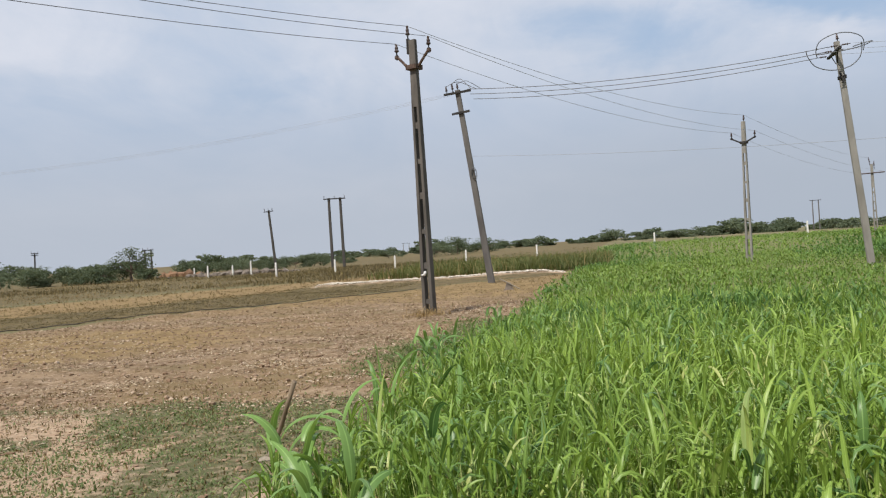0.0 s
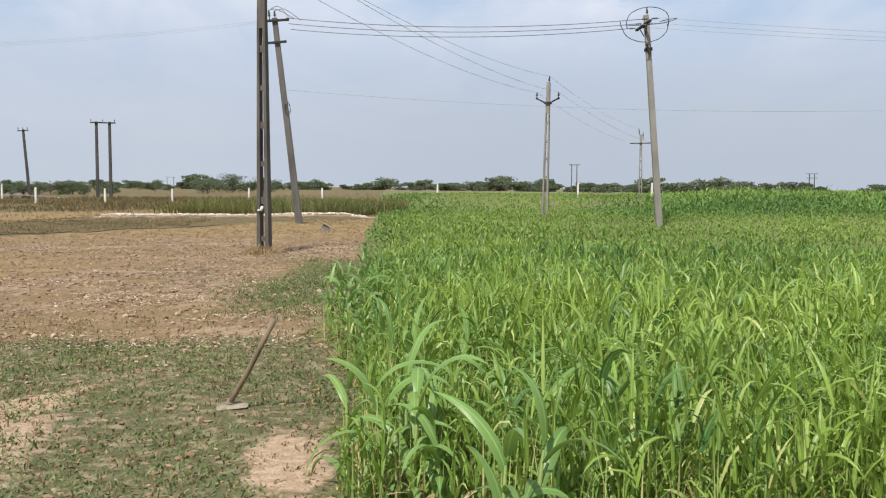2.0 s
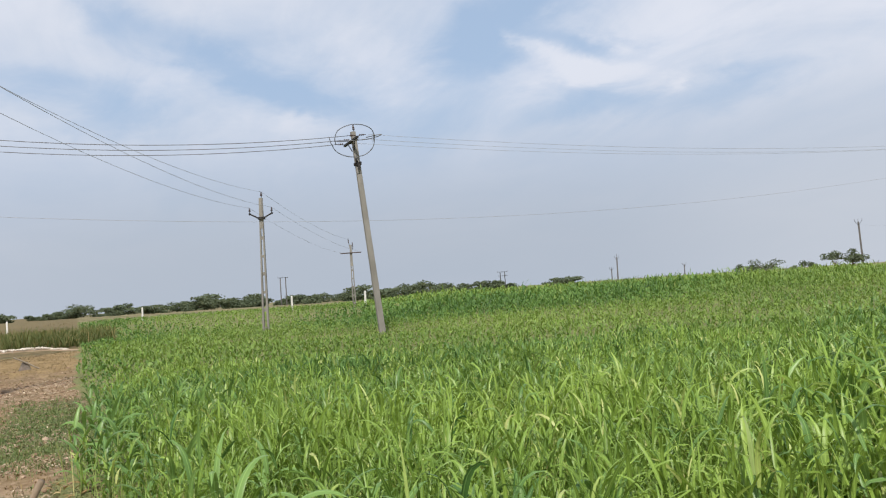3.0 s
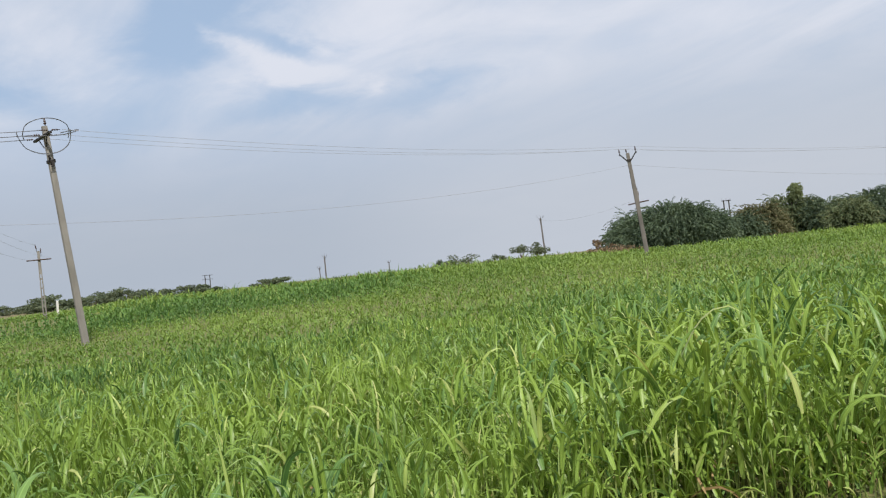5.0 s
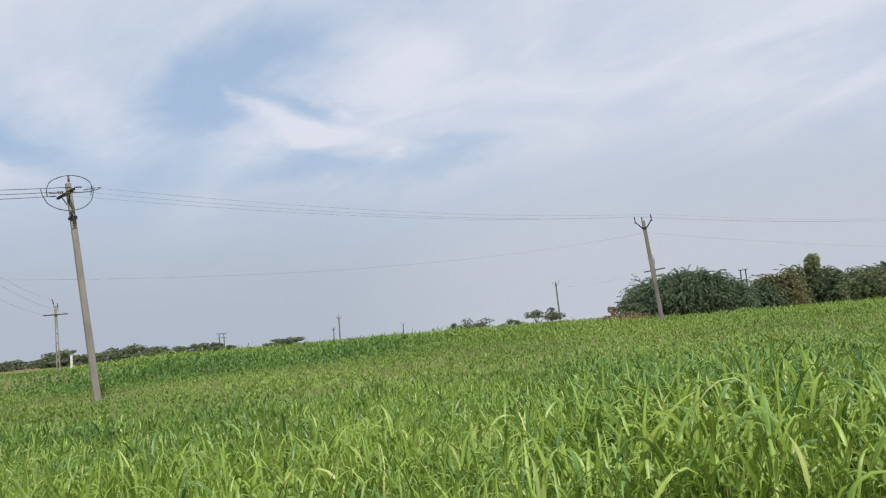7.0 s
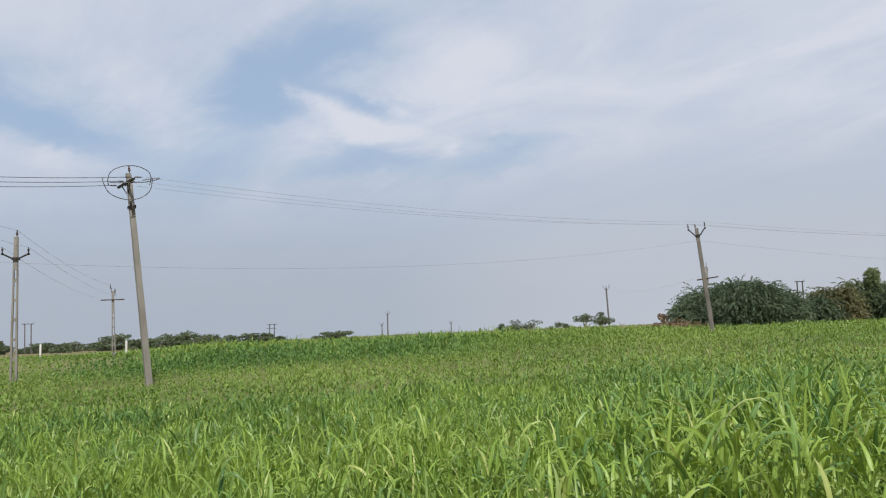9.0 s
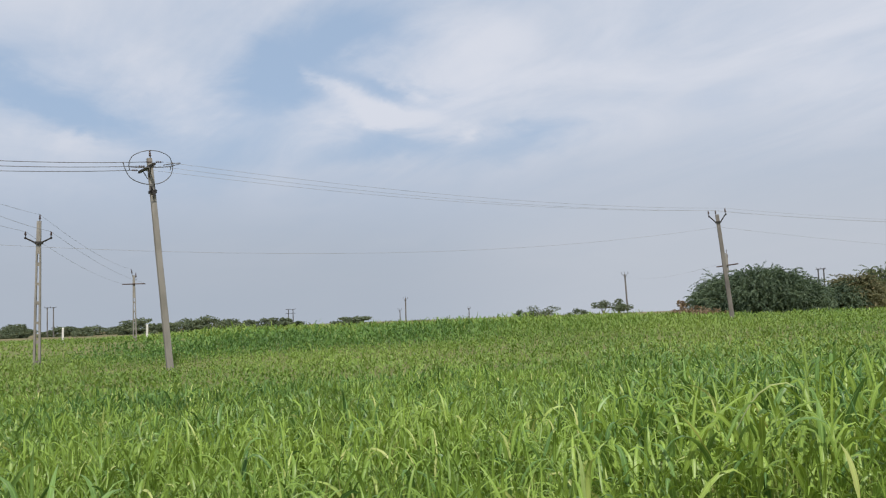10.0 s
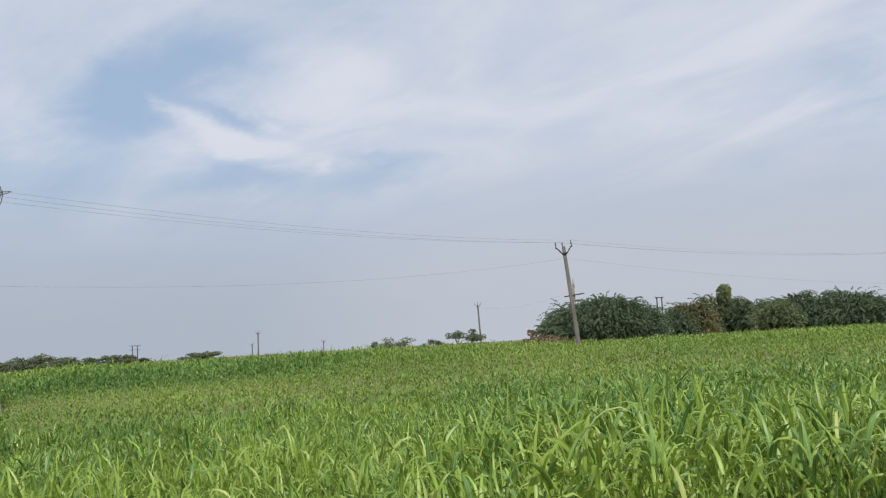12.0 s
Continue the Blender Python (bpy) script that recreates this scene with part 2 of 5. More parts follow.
def mat_ground():
    k = Mat("ground_soil")
    p = k.pos()
    n1, n2, n3 = k.noise(p, 0.35, 4.0), k.noise(p, 2.2, 5.0, 0.6), k.noise(p, 14.0, 4.0, 0.62)
    n4 = k.noise(p, 55.0, 3.0, 0.6)
    soil = k.mix(k.ramp(n2, 0.35, 0.66), (0.148, 0.100, 0.060), (0.24, 0.172, 0.110))
    soil = k.mix(k.ramp(n3, 0.5, 0.70), soil, (0.35, 0.262, 0.18))
    soil = k.mix(k.ramp(n3, 0.48, 0.32), soil, (0.115, 0.07, 0.042))
    n5 = k.noise(p, 6.0, 5.0, 0.65)
    soil = k.mix(k.ramp(n5, 0.54, 0.66, 0.0, 0.75), soil, (0.39, 0.30, 0.215))
    plough = k.mix(k.ramp(n1, 0.4, 0.62, 0.0, 0.6), soil, (0.23, 0.155, 0.078))
    streak = k.noise(p, 1.3, 4.0, 0.55, 0.3, (0.22, 1.0, 1.0))
    plough = k.mix(k.ramp(streak, 0.50, 0.64, 0.0, 0.55), plough, (0.165, 0.125, 0.062))
    plough = k.mix(k.ramp(streak, 0.46, 0.36, 0.0, 0.45), plough, (0.34, 0.255, 0.17))
    weed_c = k.mix(k.ramp(k.noise(p, 7.5, 5.0, 0.65), 0.45, 0.68), (0.10, 0.102, 0.047), (0.28, 0.22, 0.145))
    weed_c = k.mix(k.ramp(n3, 0.48, 0.34), weed_c, (0.085, 0.065, 0.035))
    straw_c = k.mix(k.ramp(n2, 0.3, 0.7), (0.175, 0.118, 0.055), (0.28, 0.20, 0.10))
    straw_c = k.mix(k.ramp(n3, 0.55, 0.75), straw_c, (0.20, 0.14, 0.075))
    olive_c = k.mix(k.ramp(n2, 0.3, 0.7), (0.088, 0.071, 0.036), (0.165, 0.124, 0.062))
    crop_c = k.mix(k.ramp(n3, 0.35, 0.65), (0.105, 0.125, 0.046), (0.20, 0.195, 0.082))
    pale_c = k.mix(k.ramp(n3, 0.4, 0.65), (0.33, 0.235, 0.155), (0.42, 0.315, 0.22))
    far_c = k.mix(k.ramp(k.noise(p, 0.03, 5.0), 0.4, 0.6), (0.12, 0.115, 0.058), (0.215, 0.18, 0.098))

    def edge(name, soft=0.35):
        v = k.math("ADD", k.attr(name), k.math("MULTIPLY", k.math("SUBTRACT", n2, 0.5), 0.9))
        v = k.math("ADD", v, k.math("MULTIPLY", k.math("SUBTRACT", n3, 0.5), 0.5))
        return k.ramp(v, 0.5 - soft / 2, 0.5 + soft / 2)

    c = far_c
    c = k.mix(edge("w_plough"), c, plough)
    c = k.mix(edge("w_straw"), c, straw_c)
    c = k.mix(edge("w_olive"), c, olive_c)
    c = k.mix(edge("w_weed"), c, weed_c)
    c = k.mix(edge("w_crop"), c, crop_c)
    c = k.mix(edge("w_pale", 0.5), c, pale_c)
    h = k.math("ADD", k.math("MULTIPLY", n3, 0.7), k.math("MULTIPLY", n4, 0.3))
    return k.surface(c, 0.95, 0.0, k.bump(h, 0.8, 0.05), 0.15)


def mat_clod():
    k = Mat("clod_soil")
    r = k.island()
    n = k.noise(k.pos(), 30.0, 4.0)
    c = k.mix(r, (0.19, 0.125, 0.078), (0.37, 0.27, 0.185))
    c = k.mix(k.ramp(r, 0.9, 1.0), c, (0.48, 0.38, 0.285))
    c = k.mix(k.math("MULTIPLY", n, 0.4), c, (0.17, 0.11, 0.075))
    return k.surface(c, 0.95, 0.0, k.bump(n, 0.6, 0.01), 0.15)


GROUND = mat_ground()
CLOD = mat_clod()
# light tones raised, the palest few leaves most: leaf highlights painted as colour
CROP = mat_leaf("crop_leaf", (0.075, 0.150, 0.027), (0.285, 0.425, 0.082), (0.50, 0.53, 0.21), 0.22, 1.35, 0.28, 0.93, 0.40, True, (0.28, 0.38, 0.070), 0.30)
CROP_DARK = mat_leaf("crop_leaf_dark", (0.055, 0.128, 0.032), (0.165, 0.285, 0.072), (0.26, 0.30, 0.08), 0.3, 1.4, 0.30, 0.96, 0.46, True, None, 0.2)
CROP_FAR = mat_leaf("crop_leaf_far", (0.095, 0.176, 0.036), (0.225, 0.338, 0.068), (0.30, 0.37, 0.11), 0.10, 1.4, 0.24, 0.95, 0.45, False, (0.27, 0.36, 0.085), 0.25)
BROAD = mat_leaf("sorghum_leaf", (0.060, 0.140, 0.036), (0.225, 0.365, 0.100), (0.42, 0.47, 0.18), 0.6, 1.4, 0.28, 0.96, 0.38, True, None, 0.32)
SHEATH = mat_leaf("pale_stalk", (0.24, 0.31, 0.085), (0.42, 0.49, 0.17), (0.58, 0.51, 0.26), 0.8, 1.2, 0.15, 0.85, 0.5, False)
STEM = mat_plain("green_stem", (0.14, 0.22, 0.05), (0.22, 0.28, 0.08), 0.6, 0, 8, 0.2)
DULL = mat_leaf("dull_dry_grass", (0.13, 0.10, 0.048), (0.27, 0.20, 0.10), (0.38, 0.29, 0.15), 0.3, 1.0, 0.2, 0.8, 0.8, False)
DRY = mat_leaf("dry_leaf", (0.24, 0.16, 0.07), (0.46, 0.34, 0.17), (0.55, 0.44, 0.25), 0.5, 1.0, 0.2, 0.8, 0.8, False)
FLECK = mat_leaf("bleached_straw", (0.27, 0.20, 0.13), (0.48, 0.385, 0.265), (0.60, 0.51, 0.38), 0.5, 1.0, 0.1, 0.8, 0.85, False)
GRASS = mat_leaf("green_grass", (0.095, 0.145, 0.052), (0.21, 0.265, 0.10), (0.30, 0.28, 0.12), 0.5, 1.3, 0.3, 0.9, 0.6, False)
OLIVE = mat_leaf("olive_grass", (0.085, 0.071, 0.034), (0.155, 0.124, 0.058), (0.30, 0.24, 0.11), 0.25, 1.2, 0.25, 0.75, 0.7, False)
REED = mat_leaf("reed_grass", (0.080, 0.108, 0.034), (0.165, 0.178, 0.060), (0.30, 0.24, 0.11), 0.12, 1.3, 0.28, 0.72, 0.7, False)
WEED = mat_leaf("weed_leaf", (0.095, 0.140, 0.050), (0.235, 0.280, 0.118), (0.34, 0.29, 0.145), 0.8, 1.2, 0.25, 0.88, 0.6, False)
# leaf green paled and greyed: some distance haze is mixed into the colour
HAZED_LEAF = mat_leaf("hazed_tree_leaf", (0.088, 0.118, 0.074), (0.165, 0.200, 0.130), (0.15, 0.165, 0.085), 0.2, 1.2, 0.3, 0.9, 0.75, False, None, 0.06)
# the dark tone is lifted to paint in a little haze
BUSH_LEAF = mat_leaf("bush_leaf", (0.055, 0.088, 0.056), (0.128, 0.178, 0.105), (0.13, 0.165, 0.08), 0.4, 1.2, 0.22, 0.92, 0.6, False)
RUSSET_LEAF = mat_leaf("russet_leaf", (0.165, 0.120, 0.078), (0.265, 0.190, 0.125), (0.30, 0.22, 0.14), 0.4, 1.1, 0.2, 0.8, 0.7, False)
THICKET_LEAF = mat_leaf("thicket_leaf", (0.070, 0.102, 0.050), (0.205, 0.245, 0.125), (0.22, 0.215, 0.11), 0.4, 1.2, 0.22, 0.92, 0.65, False)
BROWN_LEAF = mat_leaf("dry_bush_leaf", (0.098, 0.106, 0.052), (0.228, 0.226, 0.120), (0.26, 0.21, 0.115), 0.4, 1.1, 0.2, 0.8, 0.7, False)
TUFT_LEAF = mat_leaf("tuft_leaf", (0.13, 0.175, 0.085), (0.27, 0.32, 0.165), (0.28, 0.27, 0.14), 0.4, 1.3, 0.3, 0.92, 0.65, False)
BARK = mat_plain("bark", (0.12, 0.09, 0.065), (0.22, 0.175, 0.13), 0.9, 0, 3, 0.6, 25, 0.03)
CONCRETE = mat_plain("pole_concrete", (0.190, 0.179, 0.160), (0.295, 0.279, 0.252), 0.9, 0, 1.6, 0.5, 45, 0.01, (1, 1, 0.35))
CONCRETE_DARK = mat_plain("pole_concrete_dark", (0.068, 0.061, 0.054), (0.145, 0.130, 0.116), 0.9, 0, 1.8, 0.5, 45, 0.01, (1, 1, 0.35))
CONCRETE_GREY = mat_plain("pole_concrete_grey", (0.085, 0.079, 0.076), (0.160, 0.150, 0.142), 0.9, 0, 1.6, 0.5, 45, 0.01, (1, 1, 0.35))
CONCRETE_MID = mat_plain("pole_concrete_weathered", (0.115, 0.106, 0.096), (0.215, 0.200, 0.182), 0.9, 0, 1.6, 0.5, 45, 0.01, (1, 1, 0.35))
CONCRETE_FAR = mat_plain("pole_concrete_blackish", (0.05, 0.047, 0.043), (0.09, 0.083, 0.076), 0.9, 0, 1.2, 0.4, 20, 0.01, (1, 1, 0.35))
WHITE = mat_plain("whitewashed_post", (0.62, 0.60, 0.56), (0.78, 0.76, 0.72), 0.85, 0, 4, 0.3)
RUST = mat_plain("rusty_steel", (0.065, 0.042, 0.034), (0.13, 0.085, 0.065), 0.8, 0.1, 12, 0.4)
STEEL = mat_plain("dark_steel", (0.022, 0.021, 0.021), (0.05, 0.045, 0.043), 0.7, 0.1, 12, 0.3)
PORCELAIN = mat_plain("brown_porcelain", (0.045, 0.03, 0.028), (0.08, 0.052, 0.045), 0.35, 0, 10, 0.05)
WHITE_GLAZE = mat_plain("white_porcelain", (0.75, 0.74, 0.72), (0.85, 0.84, 0.82), 0.25, 0, 10, 0.05)
WIRE = mat_plain("aluminium_wire", (0.12, 0.12, 0.13), (0.20, 0.20, 0.21), 0.6, 0.5, 10, 0.1)
WIRE_PALE = mat_plain("weathered_wire", (0.30, 0.31, 0.33), (0.38, 0.39, 0.41), 0.6, 0.3, 10, 0.1)
WOOD = mat_plain("hoe_wood", (0.135, 0.098, 0.064), (0.26, 0.195, 0.132), 0.7, 0, 5, 0.5, 60, 0.004, (1, 1, 0.12))
BLADE = mat_plain("worn_iron", (0.24, 0.20, 0.15), (0.36, 0.31, 0.24), 0.7, 0.15, 20, 0.3)
HOSE = mat_plain("black_hose", (0.04, 0.036, 0.03), (0.085, 0.072, 0.058), 0.6, 0, 8, 0.1)
STONE = mat_plain("pale_stone", (0.50, 0.44, 0.36), (0.68, 0.62, 0.54), 0.95, 0, 3, 0.6, 20, 0.03)
BRICKY = mat_plain("orange_earth", (0.20, 0.115, 0.065), (0.30, 0.18, 0.11), 0.95, 0, 3, 0.6, 20, 0.03)
STONE_DARK = mat_plain("dark_stone", (0.12, 0.10, 0.085), (0.24, 0.20, 0.165), 0.95, 0, 3, 0.6, 20, 0.03)


# ---------------------------------------------------------------- mesh helpers
def mesh(name, v, f, mat, smooth=False):
    me = bpy.data.meshes.new(name)
    me.from_pydata([tuple(q) for q in v], [], f)
    me.materials.append(mat)
    if smooth:
        me.polygons.foreach_set("use_smooth", [True] * len(me.polygons))
    me.update()
    return me


def part(name, vf, mat, parent=None, label="", smooth=False, at=None):
    ob = new(name, mesh(name, vf[0], vf[1], mat, smooth))
    if parent is not None:
        ob.parent = parent
    if at is not None:
        ob.matrix_basis = at
    if label:
        ob["label"] = label
    return ob


def join(*vfs):
    v, f = [], []
    for a, b in vfs:
        o = len(v)
        v += list(a)
        f += [tuple(i + o for i in q) for q in b]
    return v, f


def moved(vf, m):
    return [tuple(m @ Vector(q)) for q in vf[0]], vf[1]


def prism(z0, z1, wx0, wy0, wx1, wy1, c=0.12, x=0.0, y=0.0, rings=1, rough=0.0, seed=0):
    """A tapering post with chamfered corners; rough gives it an uneven, chipped skin."""
    rnd = random.Random(seed)
    v, f = [], []
    for i in range(rings + 1):
        k = i / rings
        wx, wy = (wx0 + (wx1 - wx0) * k) / 2, (wy0 + (wy1 - wy0) * k) / 2
        ch = c * min(wx, wy) * 2
        for px, py in ((wx - ch, -wy), (wx, -wy + ch), (wx, wy - ch), (wx - ch, wy), (-wx + ch, wy), (-wx, wy - ch), (-wx, -wy + ch), (-wx + ch, -wy)):
            e = 1 + rnd.uniform(-rough, rough)
            v.append((x + px * e, y + py * e, z0 + (z1 - z0) * k))
    for i in range(rings):
        for j in range(8):
            a, b = i * 8 + j, i * 8 + (j + 1) % 8
            f.append((a, b, b + 8, a + 8))
    f.append(tuple(range(7, -1, -1)))
    f.append(tuple(range(rings * 8, rings * 8 + 8)))
    return v, f


def tube(pts, rad, n=6, caps=True):
    """A round bar along points; rad is one radius or one for each point."""
    pts = [Vector(p) for p in pts]
    rs = rad if isinstance(rad, (list, tuple)) else [rad] * len(pts)
    v, f = [], []
    up = Vector((0.13, 0.27, 0.95)).normalized()
    for i, p in enumerate(pts):
        d = (pts[min(i + 1, len(pts) - 1)] - pts[max(i - 1, 0)]).normalized()
        u = d.cross(up)
        if u.length < 0.05:
            u = d.cross(Vector((1, 0, 0)))
        u.normalize()
        w = d.cross(u)
        for j in range(n):
            a = math.tau * j / n
            v.append(tuple(p + (u * math.cos(a) + w * math.sin(a)) * rs[i]))
    for i in range(len(pts) - 1):
        for j in range(n):
            a, b = i * n + j, i * n + (j + 1) % n
            f.append((a, b, b + n, a + n))
    if caps:
        f.append(tuple(range(n - 1, -1, -1)))
        f.append(tuple(range(len(v) - n, len(v))))
    return v, f


def lathe(profile, n=10):
    """A turned body from (radius, z) pairs."""
    v, f = [], []
    for r, z in profile:
        for j in range(n):
            a = math.tau * j / n
            v.append((r * math.cos(a), r * math.sin(a), z))
    for i in range(len(profile) - 1):
        for j in range(n):
            a, b = i * n + j, i * n + (j + 1) % n
            f.append((a, b, b + n, a + n))
    f.append(tuple(range(n - 1, -1, -1)))
    f.append(tuple(range(len(v) - n, len(v))))
    return v, f


def big_mesh(name, verts, quads, mat, uv=None, tris=None):
    """A large joined mesh from arrays; quads are rows of four, tris rows of three."""
    me = bpy.data.meshes.new(name)
    nq, nt = len(quads), 0 if tris is None else len(tris)
    loops = np.concatenate([quads.ravel()] + ([tris.ravel()] if nt else [])).astype(np.int32)
    me.vertices.add(len(verts))
    me.vertices.foreach_set("co", verts.astype(np.float32).ravel())
    me.loops.add(len(loops))
    me.loops.foreach_set("vertex_index", loops)
    me.polygons.add(nq + nt)
    start = np.concatenate([np.arange(nq) * 4, nq * 4 + np.arange(nt) * 3]).astype(np.int32)
    me.polygons.foreach_set("loop_start", start)
    me.polygons.foreach_set("use_smooth", np.ones(nq + nt, dtype=bool))
    if uv is not None:
        layer = me.uv_layers.new(name="UVMap")
        layer.data.foreach_set("uv", uv[loops].astype(np.float32).ravel())
    me.materials.append(mat)
    me.update()
    me.validate()
    return me


def stuff(name, me, label, category):
    return tagged(new(name, me), label, category, kind="stuff")


RNG = np.random.default_rng(7)


def vnoise(x, y, scale, seed=0):
    """Smooth value noise in 0..1 on arrays."""
    x, y = np.asarray(x, float) * scale + 1000.5 + seed * 17.3, np.asarray(y, float) * scale + 1000.5 + seed * 9.1
    xi, yi = np.floor(x), np.floor(y)
    fx, fy = x - xi, y - yi
    fx, fy = fx * fx * (3 - 2 * fx), fy * fy * (3 - 2 * fy)

    def h(a, b):
        s = np.sin(a * 127.1 + b * 311.7 + seed * 74.7) * 43758.5453
        return s - np.floor(s)

    return (h(xi, yi) * (1 - fx) + h(xi + 1, yi) * fx) * (1 - fy) + (h(xi, yi + 1) * (1 - fx) + h(xi + 1, yi + 1) * fx) * fy


def smooth(v, a, b):
    t = np.clip((np.asarray(v, float) - a) / (b - a), 0, 1)
    return t * t * (3 - 2 * t)


EDGE = -2.25                              # the crop's long edge


def crop_edge(y):
    return EDGE + 0.13 + 0.30 * (1 - smooth(y, 5.0, 9.0)) + 0.45 * (vnoise(y, 0 * y, 0.5, 3) - 0.5) + 0.25 * (vnoise(y, 0 * y, 2.1, 4) - 0.5)


def bare_patch(x, y):
    """The bare hollow in the weeds beside the crop."""
    u, v = x + 2.18 + 0.16 * (y - 4.95), (y - 4.95) / 3.0
    return np.exp(-((u * u + v * v) / 0.055) ** 1.5) * (0.75 + 0.5 * vnoise(x, y, 6.0, 71))


def hose_side(x, y):
    return -0.823 * (x + 16.4) + 0.569 * (y - 20.3)


def bank_line(x):
    """Where the low pale bank runs behind the bare field."""
    return 42.2 + 0.38 * (x + 3)


def ground_z(x, y):
    x, y = np.asarray(x, float), np.asarray(y, float)
    s = 0.8 * x + 0.35 * y
    z = 0.58 * smooth(s, 17, 38) - 0.3 * smooth(s, 80, 160)
    near = np.exp(-((x + 3) ** 2 + (y - 15) ** 2) / 40.0 ** 2)
    z = z + near * (0.10 * (vnoise(x, y, 0.35, 1) - 0.5) + 0.06 * (vnoise(x, y, 1.3, 2) - 0.5))
    pl = smooth(y, 8.6, 10) * smooth(-x, 2.2, 3.0) * (1 - smooth(y, 26, 32))
    z = z + pl * 0.07 * (vnoise(x, y, 3.1, 5) - 0.5)
    # the low bank behind the bare field
    z = z + 0.16 * np.exp(-((y - bank_line(x)) / 1.1) ** 2) * smooth(-x, 2.2, 4) * (1 - smooth(-x, 13, 16))
    return z


def crop_height(x, y):
    """How tall the crop stands over its ground."""
    r = np.hypot(x + 2.6, y - 0.6)
    az = np.degrees(np.arctan2(x + 2.6, y - 0.6))
    h = 0.72 - 0.31 * smooth(r, 6.5, 13.5)
    h = h + 0.17 * smooth(az, 38, 58) * (1 - smooth(r, 20, 36))
    band = np.exp(-((y - 13.5 - 0.05 * x) / 1.9) ** 2) * (1 - smooth(x, 6, 12))
    h = h + 0.20 * band
    far = smooth(r, 36, 44) * smooth(az, 14, 24)
    h = h + 0.50 * far * (1 - 0.6 * smooth(az, 46, 58)) * (0.75 + 0.5 * vnoise(x, y, 0.22, 66))
    h = h - 0.24 * np.exp(-((x - 7.9) ** 2 + (y - 30.3) ** 2) / 4.2 ** 2)
    h = h * (0.84 + 0.32 * vnoise(x, y, 2.3, 10))
    return h * (0.86 + 0.28 * vnoise(x, y, 0.8, 8)) * (0.9 + 0.2 * vnoise(x, y, 0.2, 9))


def dark_band(x, y):
    r = np.hypot(x + 2.6, y - 0.6)
    az = np.degrees(np.arctan2(x + 2.6, y - 0.6))
    b = np.exp(-((y - 14 - 0.05 * x) / 1.1) ** 2) * (1 - smooth(x, 4, 10)) * (0.4 + 0.9 * vnoise(x, y, 0.6, 61))
    e = np.exp(-((x - EDGE - 0.2) / 0.55) ** 2) * smooth(y, 8, 12)
    f = smooth(r, 37, 40) * smooth(az, 12, 18) * (1 - smooth(az, 34, 44)) * (1 - smooth(r, 54, 60))
    g = smooth(r, 38, 44) * (1 - smooth(x, -1, 6)) * 0.8
    p = smooth(vnoise(x, y, 0.45, 62) * 0.6 + vnoise(x, y, 1.4, 63) * 0.4, 0.50, 0.66) * (0.12 + 0.22 * smooth(az, 40, 54)) * (1 - smooth(r, 16, 24))
    return np.clip(b * 0.85 + e * 0.55 + f + g + p, 0, 1)


def breadth(x, y):
    """How broad the leaves are: grassy over the open field, broader towards its far side."""
    az = np.degrees(np.arctan2(x + 2.6, y - 0.6))
    return 0.78 + 0.42 * smooth(az + 16 * (vnoise(x, y, 0.5, 64) - 0.5), 40, 54)


# ---------------------------------------------------------------- ground
def axis(lo, hi, step, far, grow=1.16):
    mid = list(np.arange(lo, hi + 1e-6, step))
    d, a, b = step, [], []
    p = lo
    while p > -far:
        d *= grow
        p -= d
        a.append(p)
    d, p = step, hi
    while p < far:
        d *= grow
        p += d
        b.append(p)
    return np.array(a[::-1] + mid + b)


